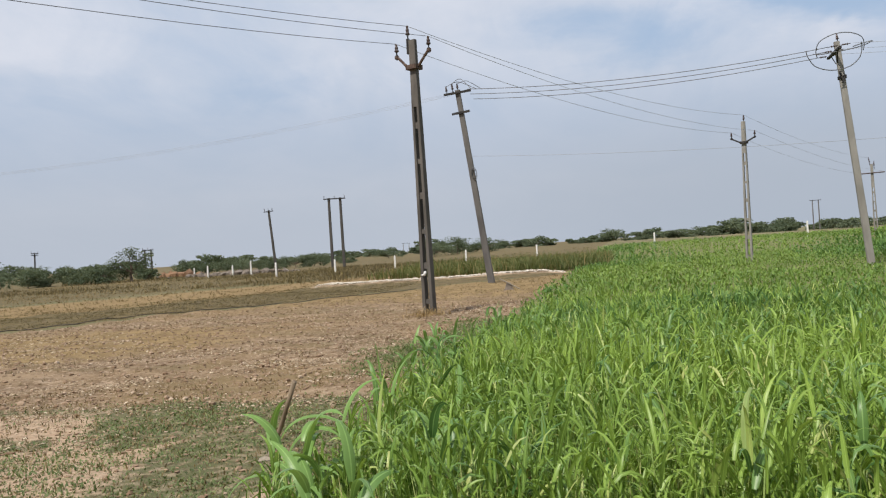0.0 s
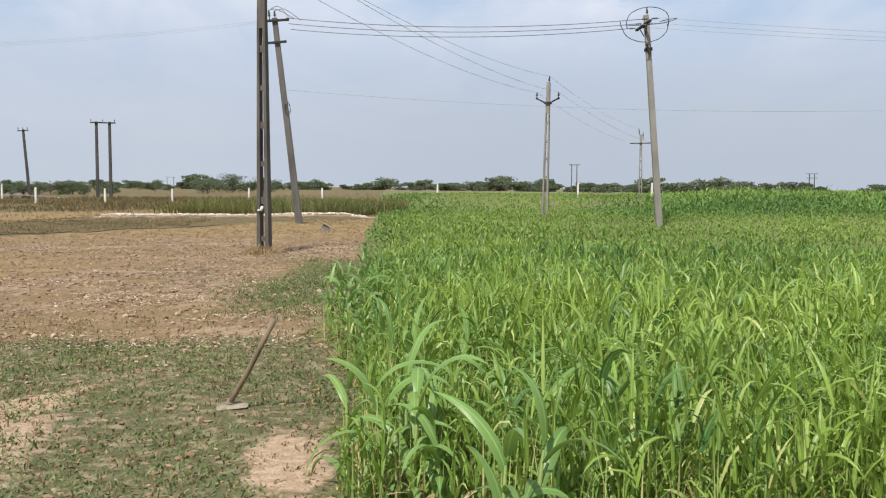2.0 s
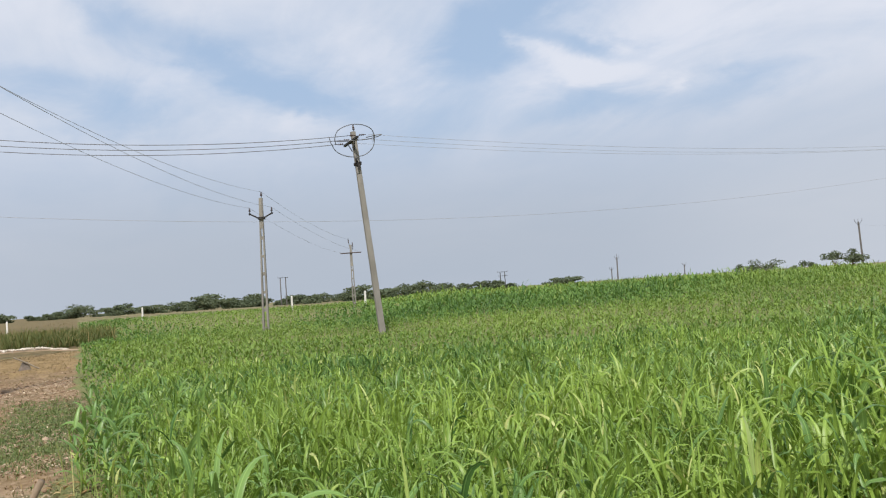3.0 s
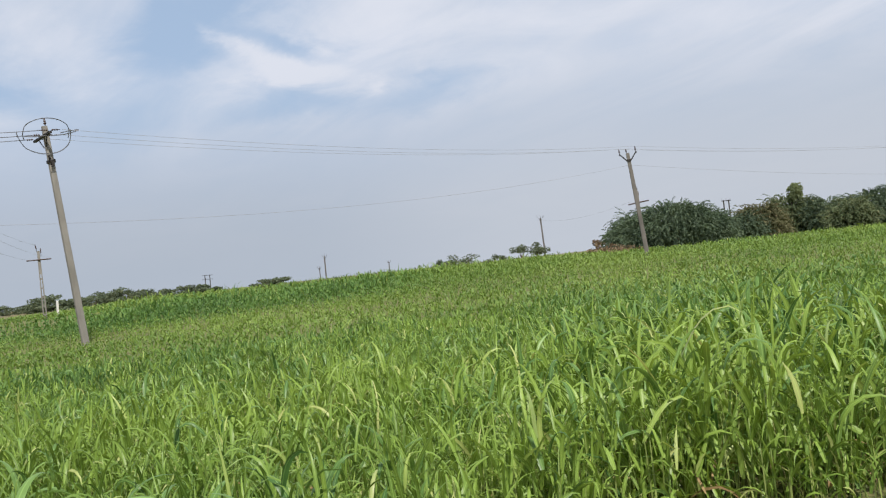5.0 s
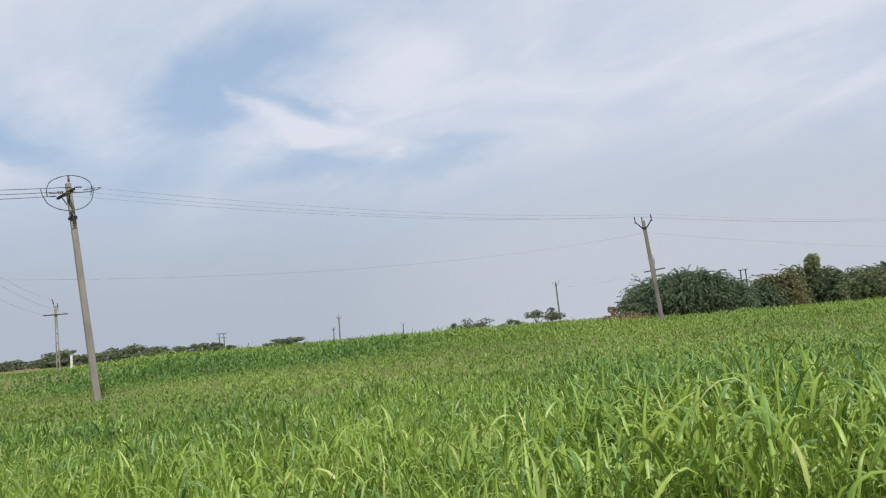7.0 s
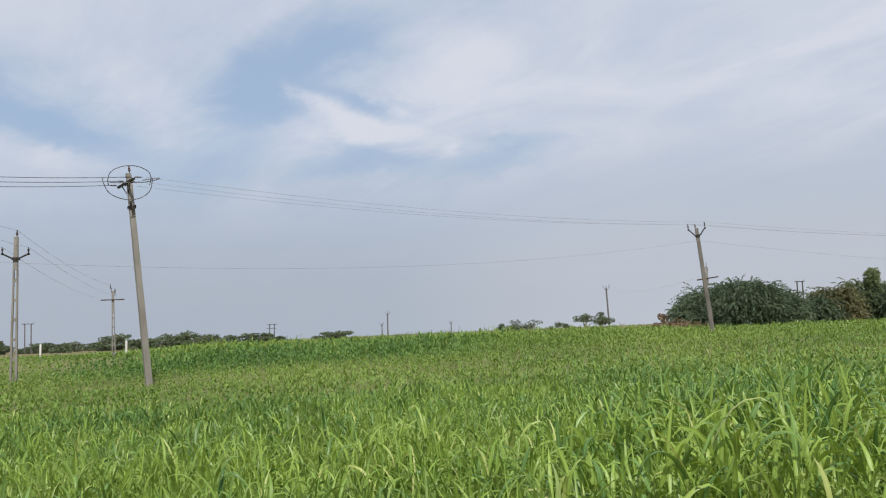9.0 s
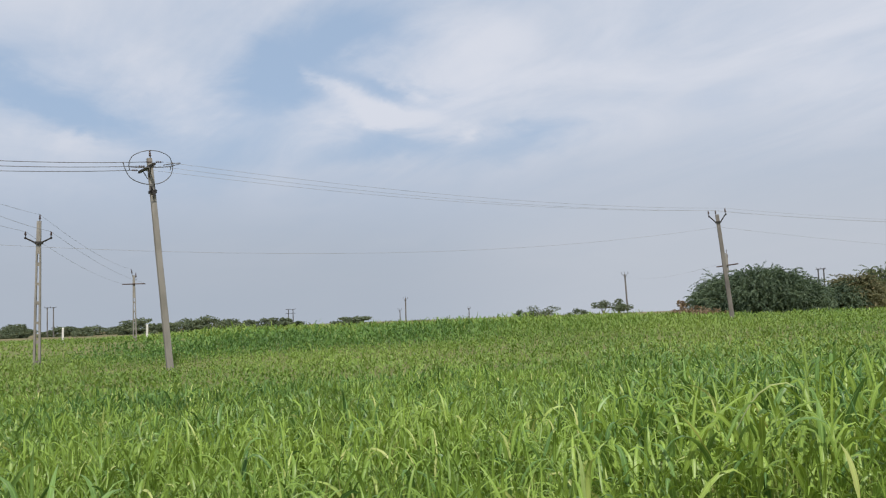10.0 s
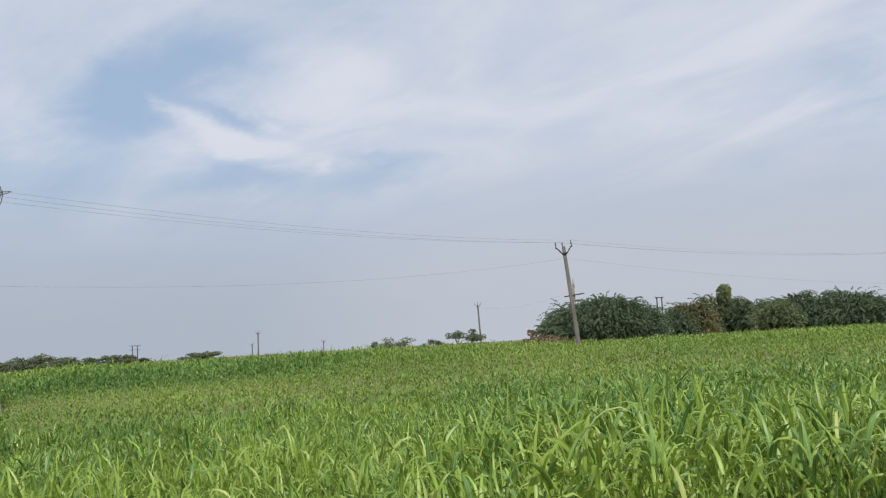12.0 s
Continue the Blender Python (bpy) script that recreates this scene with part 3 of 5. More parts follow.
def build_ground():
    xs, ys = axis(-16, 6, 0.16, 3500), axis(3, 34, 0.16, 3500)
    gx, gy = np.meshgrid(xs, ys)
    x, y = gx.ravel(), gy.ravel()
    z = ground_z(x, y)
    nx, ny = len(xs), len(ys)
    i = (np.arange(ny - 1)[:, None] * nx + np.arange(nx - 1)[None]).ravel()
    quads = np.stack([i, i + 1, i + nx + 1, i + nx], 1)
    me = big_mesh("ground", np.stack([x, y, z], 1), quads, GROUND)
    side = hose_side(x, y)
    left = smooth(-(x - crop_edge(y)), -0.1, 0.25)
    wob = 1.2 * (vnoise(x, y, 0.5, 11) - 0.5)
    k = np.clip(((x + 2.6) * 2.6 - (y - 0.6) * 0.6) / (2.6 ** 2 + 0.6 ** 2), 0, 1)
    clear = (1 - left) * np.maximum(1 - smooth(np.hypot(x + 2.6 - 2.6 * k, y - 0.6 + 0.6 * k), 2.6, 3.5), 1 - smooth(y, -0.6, 0.8))
    layers = {
        "w_plough": left * smooth(y, 8.4 + wob, 9.6 + wob) * (1 - smooth(side, -0.6, 0.4)) * (1 - smooth(y, 24, 38) * 0.45),
        "w_straw": np.maximum(left * 1.05 * np.exp(-((x + 12) / 5.0) ** 2 - ((y - 15.5) / 3.6) ** 2), np.maximum(left * smooth(side, 7, 9) * (1 - smooth(side, 16, 22)), left * smooth(y, 18, 30) * (1 - smooth(y, 40, 42)) * (1 - smooth(side, -0.5, 0.5)) * 0.72)),
        "w_olive": left * np.maximum(smooth(side, -0.2, 0.8) * (1 - smooth(side, 7, 9)), smooth(side, 18, 24) * 0.6),
        "w_weed": left * np.maximum(1 - smooth(y, 8.4 + wob, 9.6 + wob), 0.95 * smooth(y, 10.0, 11.2) * (1 - smooth(y, 16.5, 18)) * smooth(x, -3.9 + wob * 0.5, -3.0 + wob * 0.5)) * (0.45 + 0.75 * vnoise(x, y, 0.9, 12)) * (1 - 0.65 * smooth(-x, 4.2, 6.0)) + clear * (0.45 + 0.75 * vnoise(x, y, 0.9, 12)),
        "w_crop": (1 - left) * (1 - clear) * (1 - smooth(np.hypot(x, y), 110, 125)),
        "w_pale": left * np.exp(-((y - bank_line(x)) / 0.9) ** 2) * (1 - smooth(-x, 13, 15)) + left * 1.1 * bare_patch(x, y) + 1.0 * left * 1.1 * smooth(vnoise(x, y, 0.8, 14) * 0.5 + vnoise(y, x, 2.3, 16) * 0.3 + vnoise(x, y, 5.1, 17) * 0.2, 0.43, 0.60) * smooth(-x, 3.2, 4.1) * (1 - smooth(y, 7.5, 9)),
    }
    for name, v in layers.items():
        a = me.attributes.new(name, "FLOAT", "POINT")
        a.data.foreach_set("value", v.astype(np.float32))
    tagged(new("ground", me), "dry brown farmland soil with weeds and stubble", "ground", kind="structure")


build_ground()


# ---------------------------------------------------------------- leaves and blades
def blades(base, az, length, width, th0, bend, roll, seg, fold=0.0, neck=0.5, late=None):
    """Arching leaf blades, as arrays: vertices, quads and their uv."""
    n = len(az)
    s = np.linspace(0, 1, seg + 1)
    late = np.full(n, 1.9) if late is None else late
    th = th0[:, None] - bend[:, None] * s[None] ** late[:, None]
    step = (length / seg)[:, None]
    hor = np.concatenate([np.zeros((n, 1)), np.cumsum(np.cos((th[:, :-1] + th[:, 1:]) / 2) * step, 1)], 1)
    ver = np.concatenate([np.zeros((n, 1)), np.cumsum(np.sin((th[:, :-1] + th[:, 1:]) / 2) * step, 1)], 1)
    d = np.stack([np.cos(az), np.sin(az), 0 * az], 1)
    e = np.stack([-np.sin(az), np.cos(az), 0 * az], 1)
    mid = base[:, None, :] + hor[..., None] * d[:, None, :]
    mid[..., 2] += ver
    nor = -np.sin(th)[..., None] * d[:, None, :]
    nor[..., 2] += np.cos(th)
    ro = roll[:, None] * (0.3 + 0.7 * s[None])
    sd = np.cos(ro)[..., None] * e[:, None, :] + np.sin(ro)[..., None] * nor
    w = width[:, None] * np.minimum(1, neck + 2.2 * s)[None] * (1 - s ** 2.6 * 0.97)[None] / 2
    rows = [mid - sd * w[..., None], mid + sd * w[..., None]]
    us = [0.0, 1.0]
    if fold:
        up = np.cross(np.broadcast_to(sd, mid.shape), np.gradient(mid, axis=1))
        up /= np.linalg.norm(up, axis=2, keepdims=True) + 1e-9
        lift = up * (w * fold)[..., None]
        rows = [rows[0] + lift, mid, rows[1] + lift]
        us = [0.0, 0.5, 1.0]
    k = len(rows)
    v = np.stack(rows, 2).reshape(-1, 3)
    uv = np.stack(np.broadcast_arrays(np.array(us)[None, None], s[None, :, None] + np.zeros((n, 1, 1))), -1).reshape(-1, 2)
    b = (np.arange(n) * (seg + 1) * k)[:, None, None] + (np.arange(seg) * k)[None, :, None] + np.arange(k - 1)[None, None]
    b = b.ravel()
    return v, np.stack([b, b + 1, b + k + 1, b + k], 1), uv


def merged(sets):
    vs, qs, us, o = [], [], [], 0
    for v, q, u in sets:
        vs.append(v)
        qs.append(q + o)
        us.append(u)
        o += len(v)
    return np.concatenate(vs), np.concatenate(qs), np.concatenate(us)


def plants(x, y, h, leaves, seg, width, fold, lean=0.1, spread=1.0):
    """Upright crop plants: arching blades up a stalk."""
    n = len(x)
    z = ground_z(x, y)
    sets = []
    width = np.broadcast_to(width, n)
    a0 = RNG.uniform(0, math.tau, n)
    tilt = RNG.normal(0, 0.13, (2, n))
    for k in range(leaves):
        f = (k + RNG.uniform(0.1, 0.9, n)) / leaves
        at = h * (0.06 + 0.70 * f)
        ln = h * RNG.uniform(0.22, 0.42, n) * (1.1 - 0.3 * np.abs(f - 0.5))
        th = np.radians(RNG.uniform(60, 90, n) - 10 * (1 - f) * spread)
        bend = np.radians(RNG.uniform(10, 105, n) * spread + (RNG.random(n) < 0.42) * 70)
        bend = np.minimum(bend, math.radians(170))
        az = a0 + math.pi * k + RNG.normal(0, 0.6, n)
        off = (RNG.normal(0, lean, (2, n)) * 0.6 + tilt) * at
        base = np.stack([x + off[0], y + off[1], z + at], 1)
        sets.append(blades(base, az, ln, width * RNG.uniform(0.5, 1.5, n), th, bend, RNG.normal(0, 0.95, n), seg, fold, 0.55, RNG.uniform(1.0, 3.4, n)))
    return merged(sets)


def stalks(x, y, h, width):
    """The pale lower stalks of the plants."""
    n = len(x)
    base = np.stack([x, y, ground_z(x, y) - 0.02], 1)
    return blades(base, RNG.uniform(0, math.tau, n), h * RNG.uniform(0.55, 0.8, n), width * RNG.uniform(0.7, 1.3, n), np.radians(RNG.uniform(78, 92, n)), np.radians(RNG.uniform(-4, 14, n)), RNG.normal(0, 0.5, n), 2, 0, 1.0)


def sector(r0, r1, a0, a1, density):
    """Random places between two distances and two bearings from the field's corner."""
    a0, a1 = math.radians(a0), math.radians(a1)
    n = int(0.5 * (r1 * r1 - r0 * r0) * (a1 - a0) * density)
    r = np.sqrt(RNG.uniform(r0 * r0, r1 * r1, n))
    a = RNG.uniform(a0, a1, n)
    x, y = -2.3 + r * np.sin(a), 0.4 + r * np.cos(a)
    k = np.clip(((x + 2.6) * 2.6 - (y - 0.6) * 0.6) / (2.6 ** 2 + 0.6 ** 2), 0, 1)
    gone = np.hypot(x + 2.6 - 2.6 * k, y - 0.6 + 0.6 * k) < 3.05 + 0.5 * vnoise(x, y, 1.2, 21)
    keep = (x > crop_edge(y)) & ~gone & (y > 0.3)
    return x[keep], y[keep]


def crop_zone(r0, r1, a0, a1, density, leaves, seg, width, fold, light, name, label):
    x, y = sector(r0, r1, a0, a1, density)
    thin = vnoise(x, y, 0.9, 31) * 0.35 + vnoise(x, y, 0.25, 32) * 0.25 + vnoise(x, y, 3.1, 33) * 0.4
    front = np.hypot(x + 1.3, y - 0.3)
    rim = smooth(x - crop_edge(y), 0.0, 0.9 + 0.5 * vnoise(x, y, 1.5, 34))
    keep = RNG.random(len(x)) < (0.4 + 0.6 * rim) * (0.1 + 1.25 * thin) * (0.60 + 0.40 * smooth(front, 3.4, 6.0)) + 0.25 * smooth(front, 14, 20)
    x, y = x[keep], y[keep]
    dark = RNG.random(len(x)) < dark_band(x, y)
    h = crop_height(x, y) * RNG.uniform(0.70, 1.16, len(x)) * (0.72 + 0.28 * rim[keep])
    for sel, m, wf, nm, lb in ((~dark, light, 1.0, name, label), (dark, CROP_DARK, 1.5, name + "_dark", "dark bluish green broad leaved fodder sorghum plants growing thickly")):
        if sel.sum() > 5:
            v, q, uv = plants(x[sel], y[sel], h[sel], leaves, seg, width * wf * (breadth(x[sel], y[sel]) if r1 < 20 else 1.0), fold)
            stuff(nm, big_mesh(nm, v, q, m, uv), lb, "crop")


def near_stalks():
    x, y = sector(2.0, 9.0, -24, 88, 190)
    keep = RNG.random(len(x)) < 1.15 - smooth(np.hypot(x + 1.3, y - 0.3), 3.5, 9.5)
    x, y = x[keep], y[keep]
    v, q, uv = stalks(x, y, crop_height(x, y), 0.0095)
    stuff("crop_stalks", big_mesh("crop_stalks", v, q, SHEATH, uv), "pale green crop stalks standing close together", "crop")


def young_shoots():
    """Short upright shoots that fill the foot of the crop."""
    x, y = sector(2.0, 7.5, -24, 88, 90)
    v, q, uv = plants(x, y, crop_height(x, y) * RNG.uniform(0.38, 0.72, len(x)), 6, 3, 0.0165 * breadth(x, y), 0, 0.14, 0.7)
    stuff("crop_shoots", big_mesh("crop_shoots", v, q, CROP, uv), "short bright green shoots at the foot of the crop", "crop")


LIGHT = "bright green fodder crop with narrow arching leaves"
crop_zone(2.0, 7.0, -24, 88, 215, 8, 5, 0.020, 0.25, CROP, "fodder_crop", LIGHT)
near_stalks()
young_shoots()
crop_zone(7.0, 18.0, -24, 84, 92, 7, 3, 0.022, 0, CROP, "fodder_crop_middle", LIGHT)
crop_zone(18.0, 48.0, -6, 82, 22, 4, 2, 0.042, 0, CROP_FAR, "fodder_crop_beyond", "green fodder crop further out in the field")
crop_zone(48.0, 100.0, -3, 80, 3.6, 4, 2, 0.082, 0, CROP_FAR, "fodder_crop_far", "far green fodder crop on a gentle rise")


def broad_mix():
    """Broader leaves that stand among the narrow ones."""
    x, y = sector(2.2, 15.0, -24, 86, 9.5)
    keep = RNG.random(len(x)) < 0.35 + 0.6 * smooth(np.degrees(np.arctan2(x + 2.6, y - 0.6)), 35, 60)
    x, y = x[keep], y[keep]
    v, q, uv = plants(x, y, crop_height(x, y) * RNG.uniform(0.95, 1.22, len(x)), 7, 6, 0.030, 0.35, 0.06, 1.7)
    x2, y2 = sector(14.0, 30.0, 46, 84, 3.6)
    more = plants(x2, y2, crop_height(x2, y2) * RNG.uniform(0.95, 1.2, len(x2)), 6, 4, 0.045, 0, 0.06, 1.6)
    v, q, uv = merged([(v, q, uv), more])
    stuff("sorghum_mix", big_mesh("sorghum_mix", v, q, BROAD, uv), "taller fodder sorghum with broad drooping leaves", "crop")
    x, y = sector(2.1, 6.5, -24, 88, 55.0)
    ey = RNG.uniform(3.6, 9.0, 260)
    x, y = np.concatenate([x, crop_edge(ey) + RNG.uniform(-0.12, 0.4, 260)]), np.concatenate([y, ey])
    n = len(x)
    edge = np.arange(n) >= n - 260
    base = np.stack([x, y, ground_z(x, y) + RNG.uniform(0.01, 0.22, n) * np.where(edge, 0.35, 1.0)], 1)
    v, q, uv = blades(base, RNG.uniform(0, 6.28, n), RNG.uniform(0.15, 0.42, n) * np.where(edge, 0.45, 1.0), RNG.uniform(0.012, 0.03, n) * np.where(edge, 0.6, 1.0), np.radians(RNG.uniform(-10, 50, n)), np.radians(RNG.uniform(20, 90, n)), RNG.normal(0, 0.8, n), 4)
    stuff("dry_leaf_litter", big_mesh("dry_leaf_litter", v, q, DRY, uv), "withered straw coloured leaves under the crop", "dry leaves")


broad_mix()


def sorghum_plant(x, y, h, seed, wide=1.0):
    """One broad leaved plant at the field's edge: stem and leaves."""
    rnd = np.random.default_rng(seed)
    z = float(ground_z(x, y))
    root = tagged(new("sorghum_plant"), "young sorghum plant with broad arching green leaves", "plant", "sorghum plants at the field edge")
    root.matrix_basis = pose(x, y, z - 0.01, rnd.normal(0, 4), rnd.normal(0, 4), rnd.uniform(0, 360))
    part("stem", tube([(0, 0, 0), (0.004, 0, h * 0.3), (0, 0.006, h * 0.62)], [0.012, 0.010, 0.005], 6), STEM, root, "", True)
    count = int(rnd.integers(6, 9)) + (3 if wide > 1.4 else 0)
    flop = 0 if wide > 1.4 else 6
    for k in range(count):
        f = (k + 0.5) / count
        v, q, uv = blades(np.array([[0, 0, h * (0.08 + 0.62 * f)]]), np.array([math.pi * k + rnd.normal(0, 0.5)]), np.array([h * rnd.uniform(0.36, 0.58) * (0.72 if wide > 1.4 else 1.0)]), np.array([rnd.uniform(0.034, 0.058) * wide]),
                          np.array([math.radians(rnd.uniform(52, 80) + 8 * f - flop * (1 - f))]), np.array([math.radians(rnd.uniform(100, 185) - 45 * f)]), np.array([rnd.normal(0, 0.4)]), 11, 0.35, 0.5, np.array([rnd.uniform(0.8, 1.7)]))
        me = big_mesh("leaf", v, q, BROAD, uv)
        ob = new("leaf", me)
        ob.parent = root


rnd_e = random.Random(4)
for i in range(30):
    yy = 3.9 + 6.2 * (i / 30) ** 1.2
    sorghum_plant(float(crop_edge(np.array(yy))) + rnd_e.uniform(0.0, 0.65) + (0.25 if yy < 5 else 0), yy + rnd_e.uniform(-0.1, 0.1), rnd_e.uniform(0.5, 0.78), 100 + i)
for i, (xx, yy) in enumerate(((-1.30, 3.30), (-1.18, 3.42), (-1.70, 4.08), (-1.58, 3.92), (-1.84, 4.30), (0.9, 4.1), (1.6, 3.7), (2.2, 4.6), (0.2, 4.4), (3.1, 4.0), (3.8, 5.2), (-1.55, 4.6))):
    sorghum_plant(xx, yy, (0.84 if i < 5 else 0.74) + 0.03 * (i % 4), 300 + i, 1.12 if i < 5 else 1.0)


def fodder_plant(h, seed):
    """One narrow leaved crop plant at the origin: stem and leaves."""
    rnd = np.random.default_rng(seed)
    root = tagged(new("fodder_plant"), "slender green fodder plant with narrow arching leaves", "plant", "fodder plants along the clearing")
    part("stem", tube([(0, 0, -0.02), (0.01 * rnd.normal(), 0.01, h * 0.35), (0.02 * rnd.normal(), 0.02 * rnd.normal(), h * 0.72)], [0.006, 0.005, 0.003], 5), STEM, root, "", True)
    for k in range(7):
        f = (k + 0.5) / 7
        v, q, uv = blades(np.array([[0, 0, h * (0.08 + 0.66 * f)]]), np.array([math.pi * k + rnd.normal(0, 0.6)]), np.array([h * rnd.uniform(0.28, 0.48)]), np.array([rnd.uniform(0.013, 0.026)]),
                          np.array([math.radians(rnd.uniform(62, 88))]), np.array([math.radians(rnd.uniform(30, 150))]), np.array([rnd.normal(0, 0.7)]), 7, 0.25, 0.5, np.array([rnd.uniform(0.9, 2.6)]))
        ob = new("leaf", big_mesh("leaf", v, q, CROP, uv))
        ob.parent = root
    return root


plant_kinds = [fodder_plant(0.58 + 0.03 * k, 500 + k) for k in range(8)]
xs_, ys_ = sector(2.4, 6.4, -10, 86, 9.0)
order = np.argsort(np.hypot(xs_ + 1.3, ys_ - 0.3))[:110]
for k, (px, py) in enumerate(zip(xs_[order], ys_[order])):
    m = pose(float(px), float(py), float(ground_z(px, py)), RNG.normal(0, 6), RNG.normal(0, 6), RNG.uniform(0, 360)) @ Matrix.Scale(RNG.uniform(0.85, 1.15), 4)
    if k < 8:
        plant_kinds[k].matrix_basis = m
    else:
        src = plant_kinds[k % 8]
        old = src.matrix_basis.copy()
        src.matrix_basis = Matrix()
        copy_thing(src, m)
        src.matrix_basis = old


# ---------------------------------------------------------------- weeds, stubble, clods
def scatter(x0, x1, y0, y1, density):
    n = int((x1 - x0) * (y1 - y0) * density)
    return RNG.uniform(x0, x1, n), RNG.uniform(y0, y1, n)


def tufts(name, x, y, h, width, mat, label, category, per=5, seg=3, lay=30, spread=0.02):
    x, y, h = np.repeat(x, per), np.repeat(y, per), np.repeat(h, per)
    n = len(x)
    x, y = x + RNG.normal(0, spread, n), y + RNG.normal(0, spread, n)
    base = np.stack([x, y, ground_z(x, y) - 0.005], 1)
    v, q, uv = blades(base, RNG.uniform(0, 6.28, n), h * RNG.uniform(0.5, 1.15, n), width * RNG.uniform(0.6, 1.3, n), np.radians(RNG.uniform(90 - lay * 1.6, 90, n)), np.radians(RNG.uniform(5, 80, n)), RNG.normal(0, 0.6, n), seg)
    stuff(name, big_mesh(name, v, q, mat, uv), label, category)


def weed_amount(x, y):
    wob = 1.2 * (vnoise(x, y, 0.5, 11) - 0.5)
    near = 1 - smooth(y, 8.4 + wob, 9.6 + wob)
    green = smooth(y, 9.2, 11.6) * (1 - smooth(y, 16, 18.5)) * smooth(x, -4.1 + wob * 0.6, -2.7 + wob * 0.6) * (0.35 + 0.9 * vnoise(x, y, 2.0, 15))
    bare = smooth(bare_patch(x, y), 0.15, 0.6)
    return np.maximum(near * (1 - 0.75 * smooth(-x, 4.2, 6.0)) * (0.15 + 1.1 * smooth(vnoise(x, y, 0.9, 12) * 0.6 + vnoise(x, y, 3.0, 13) * 0.4, 0.25, 0.7)), green) * (1 - bare) * (x < crop_edge(y) + 0.1)


x, y = scatter(-11, -1.6, 3.0, 18, 500)
keep = RNG.random(len(x)) < 1.5 * weed_amount(x, y) * (1 - 0.5 * smooth(y, 9, 16))
x, y = x[keep], y[keep]
nx_, ny_ = scatter(-1.8, 5.5, -4.5, 3.4, 260)
keep = RNG.random(len(nx_)) < 0.15 + 0.9 * smooth(vnoise(nx_, ny_, 0.9, 12), 0.3, 0.7)
x, y = np.concatenate([x, nx_[keep]]), np.concatenate([y, ny_[keep]])
tufts("weeds", x, y, RNG.uniform(0.015, 0.050, len(x)), 0.016, WEED, "low grey green weeds creeping over the bare soil", "weeds", 5, 2, 62, 0.05)
x, y = scatter(-4.2, -2.0, 9.5, 18.5, 300)
keep = RNG.random(len(x)) < weed_amount(x, y)
tufts("green_grass", x[keep], y[keep], RNG.uniform(0.03, 0.10, keep.sum()), 0.011, GRASS, "short green grass beside the crop", "grass", 5, 2, 30)


def lumps(x, y, size, flat=0.6, sink=0.3):
    """Irregular soil clods and stones, joined."""
    bm = bmesh.new()
    bmesh.ops.create_icosphere(bm, subdivisions=1, radius=1)
    v0 = np.array([q.co for q in bm.verts])
    t0 = np.array([[q.index for q in f.verts] for f in bm.faces])
    bm.free()
    n, k = len(x), len(v0)
    jit = RNG.uniform(0.6, 1.25, (n, k, 1))
    sc = np.stack([RNG.uniform(0.7, 1.4, n), RNG.uniform(0.7, 1.4, n), RNG.uniform(0.6, 1.1, n) * flat], 1) * size[:, None]
    v = v0[None] * jit * sc[:, None, :]
    a = RNG.uniform(0, 6.28, n)
    c, s = np.cos(a)[:, None], np.sin(a)[:, None]
    v = np.stack([v[..., 0] * c - v[..., 1] * s + x[:, None], v[..., 0] * s + v[..., 1] * c + y[:, None], v[..., 2] + (ground_z(x, y) + size * flat * (1 - sink) - size * flat * 0.35)[:, None]], -1).reshape(-1, 3)
    t = (t0[None] + (np.arange(n) * k)[:, None, None]).reshape(-1, 3)
    return v, t


def lump_stuff(name, x, y, size, mat, label, category, flat=0.6):
    v, t = lumps(x, y, size, flat)
    me = big_mesh(name, v, np.zeros((0, 4), int), mat, None, t)
    me.polygons.foreach_set("use_smooth", np.zeros(len(t), dtype=bool))
    stuff(name, me, label, category)


x, y = scatter(-16, -2.1, 8.0, 28, 84)
wob = 1.2 * (vnoise(x, y, 0.5, 11) - 0.5)
keep = (RNG.random(len(x)) < smooth(y, 8.2 + wob, 9.4 + wob) * (1 - 0.75 * smooth(y, 17, 27)) * (0.35 + vnoise(x, y, 0.7, 41))) & (hose_side(x, y) < -0.3) & (x < crop_edge(y) - 0.1)
x, y = x[keep], y[keep]
lump_stuff("soil_clods", x, y, 0.009 + 0.030 * RNG.random(len(x)) ** 4, CLOD, "dry ploughed clods of pale brown soil", "soil clods", 0.8)
x, y = scatter(-16, -2.2, 5.0, 24, 400)
keep = (hose_side(x, y) < -0.2) & (RNG.random(len(x)) < (1 - 0.8 * smooth(y, 12, 24)) * smooth(vnoise(x, y * 2.4, 0.5, 43), 0.2, 0.75)) & (x < crop_edge(y) - 0.1) & ((y > 8.3) | (RNG.random(len(x)) < smooth(-x, 4.0, 5.5)))
x, y = x[keep], y[keep]
n = len(x)
v, q, uv = blades(np.stack([x, y, ground_z(x, y) + 0.006], 1), RNG.uniform(0, 6.28, n), RNG.uniform(0.018, 0.06, n), RNG.uniform(0.012, 0.036, n), np.radians(RNG.uniform(0, 35, n)), np.radians(RNG.uniform(0, 60, n)), RNG.normal(0, 0.5, n), 2)
stuff("straw_bits", big_mesh("straw_bits", v, q, FLECK, uv), "pale bits of straw scattered over ploughed soil", "straw")
x, y = scatter(-11, -1.8, 3.5, 10.0, 90)
tufts("dead_weeds", x, y, RNG.uniform(0.02, 0.07, len(x)), 0.012, DULL, "dead brown weeds and bits of straw on the soil", "weeds", 4, 2, 55)
x, y = scatter(-11, -2.0, 3.5, 9.4, 110)
lump_stuff("soil_crumbs", x, y, 0.006 + 0.024 * RNG.random(len(x)) ** 5, CLOD, "small crumbs of dry soil between weeds", "soil clods")
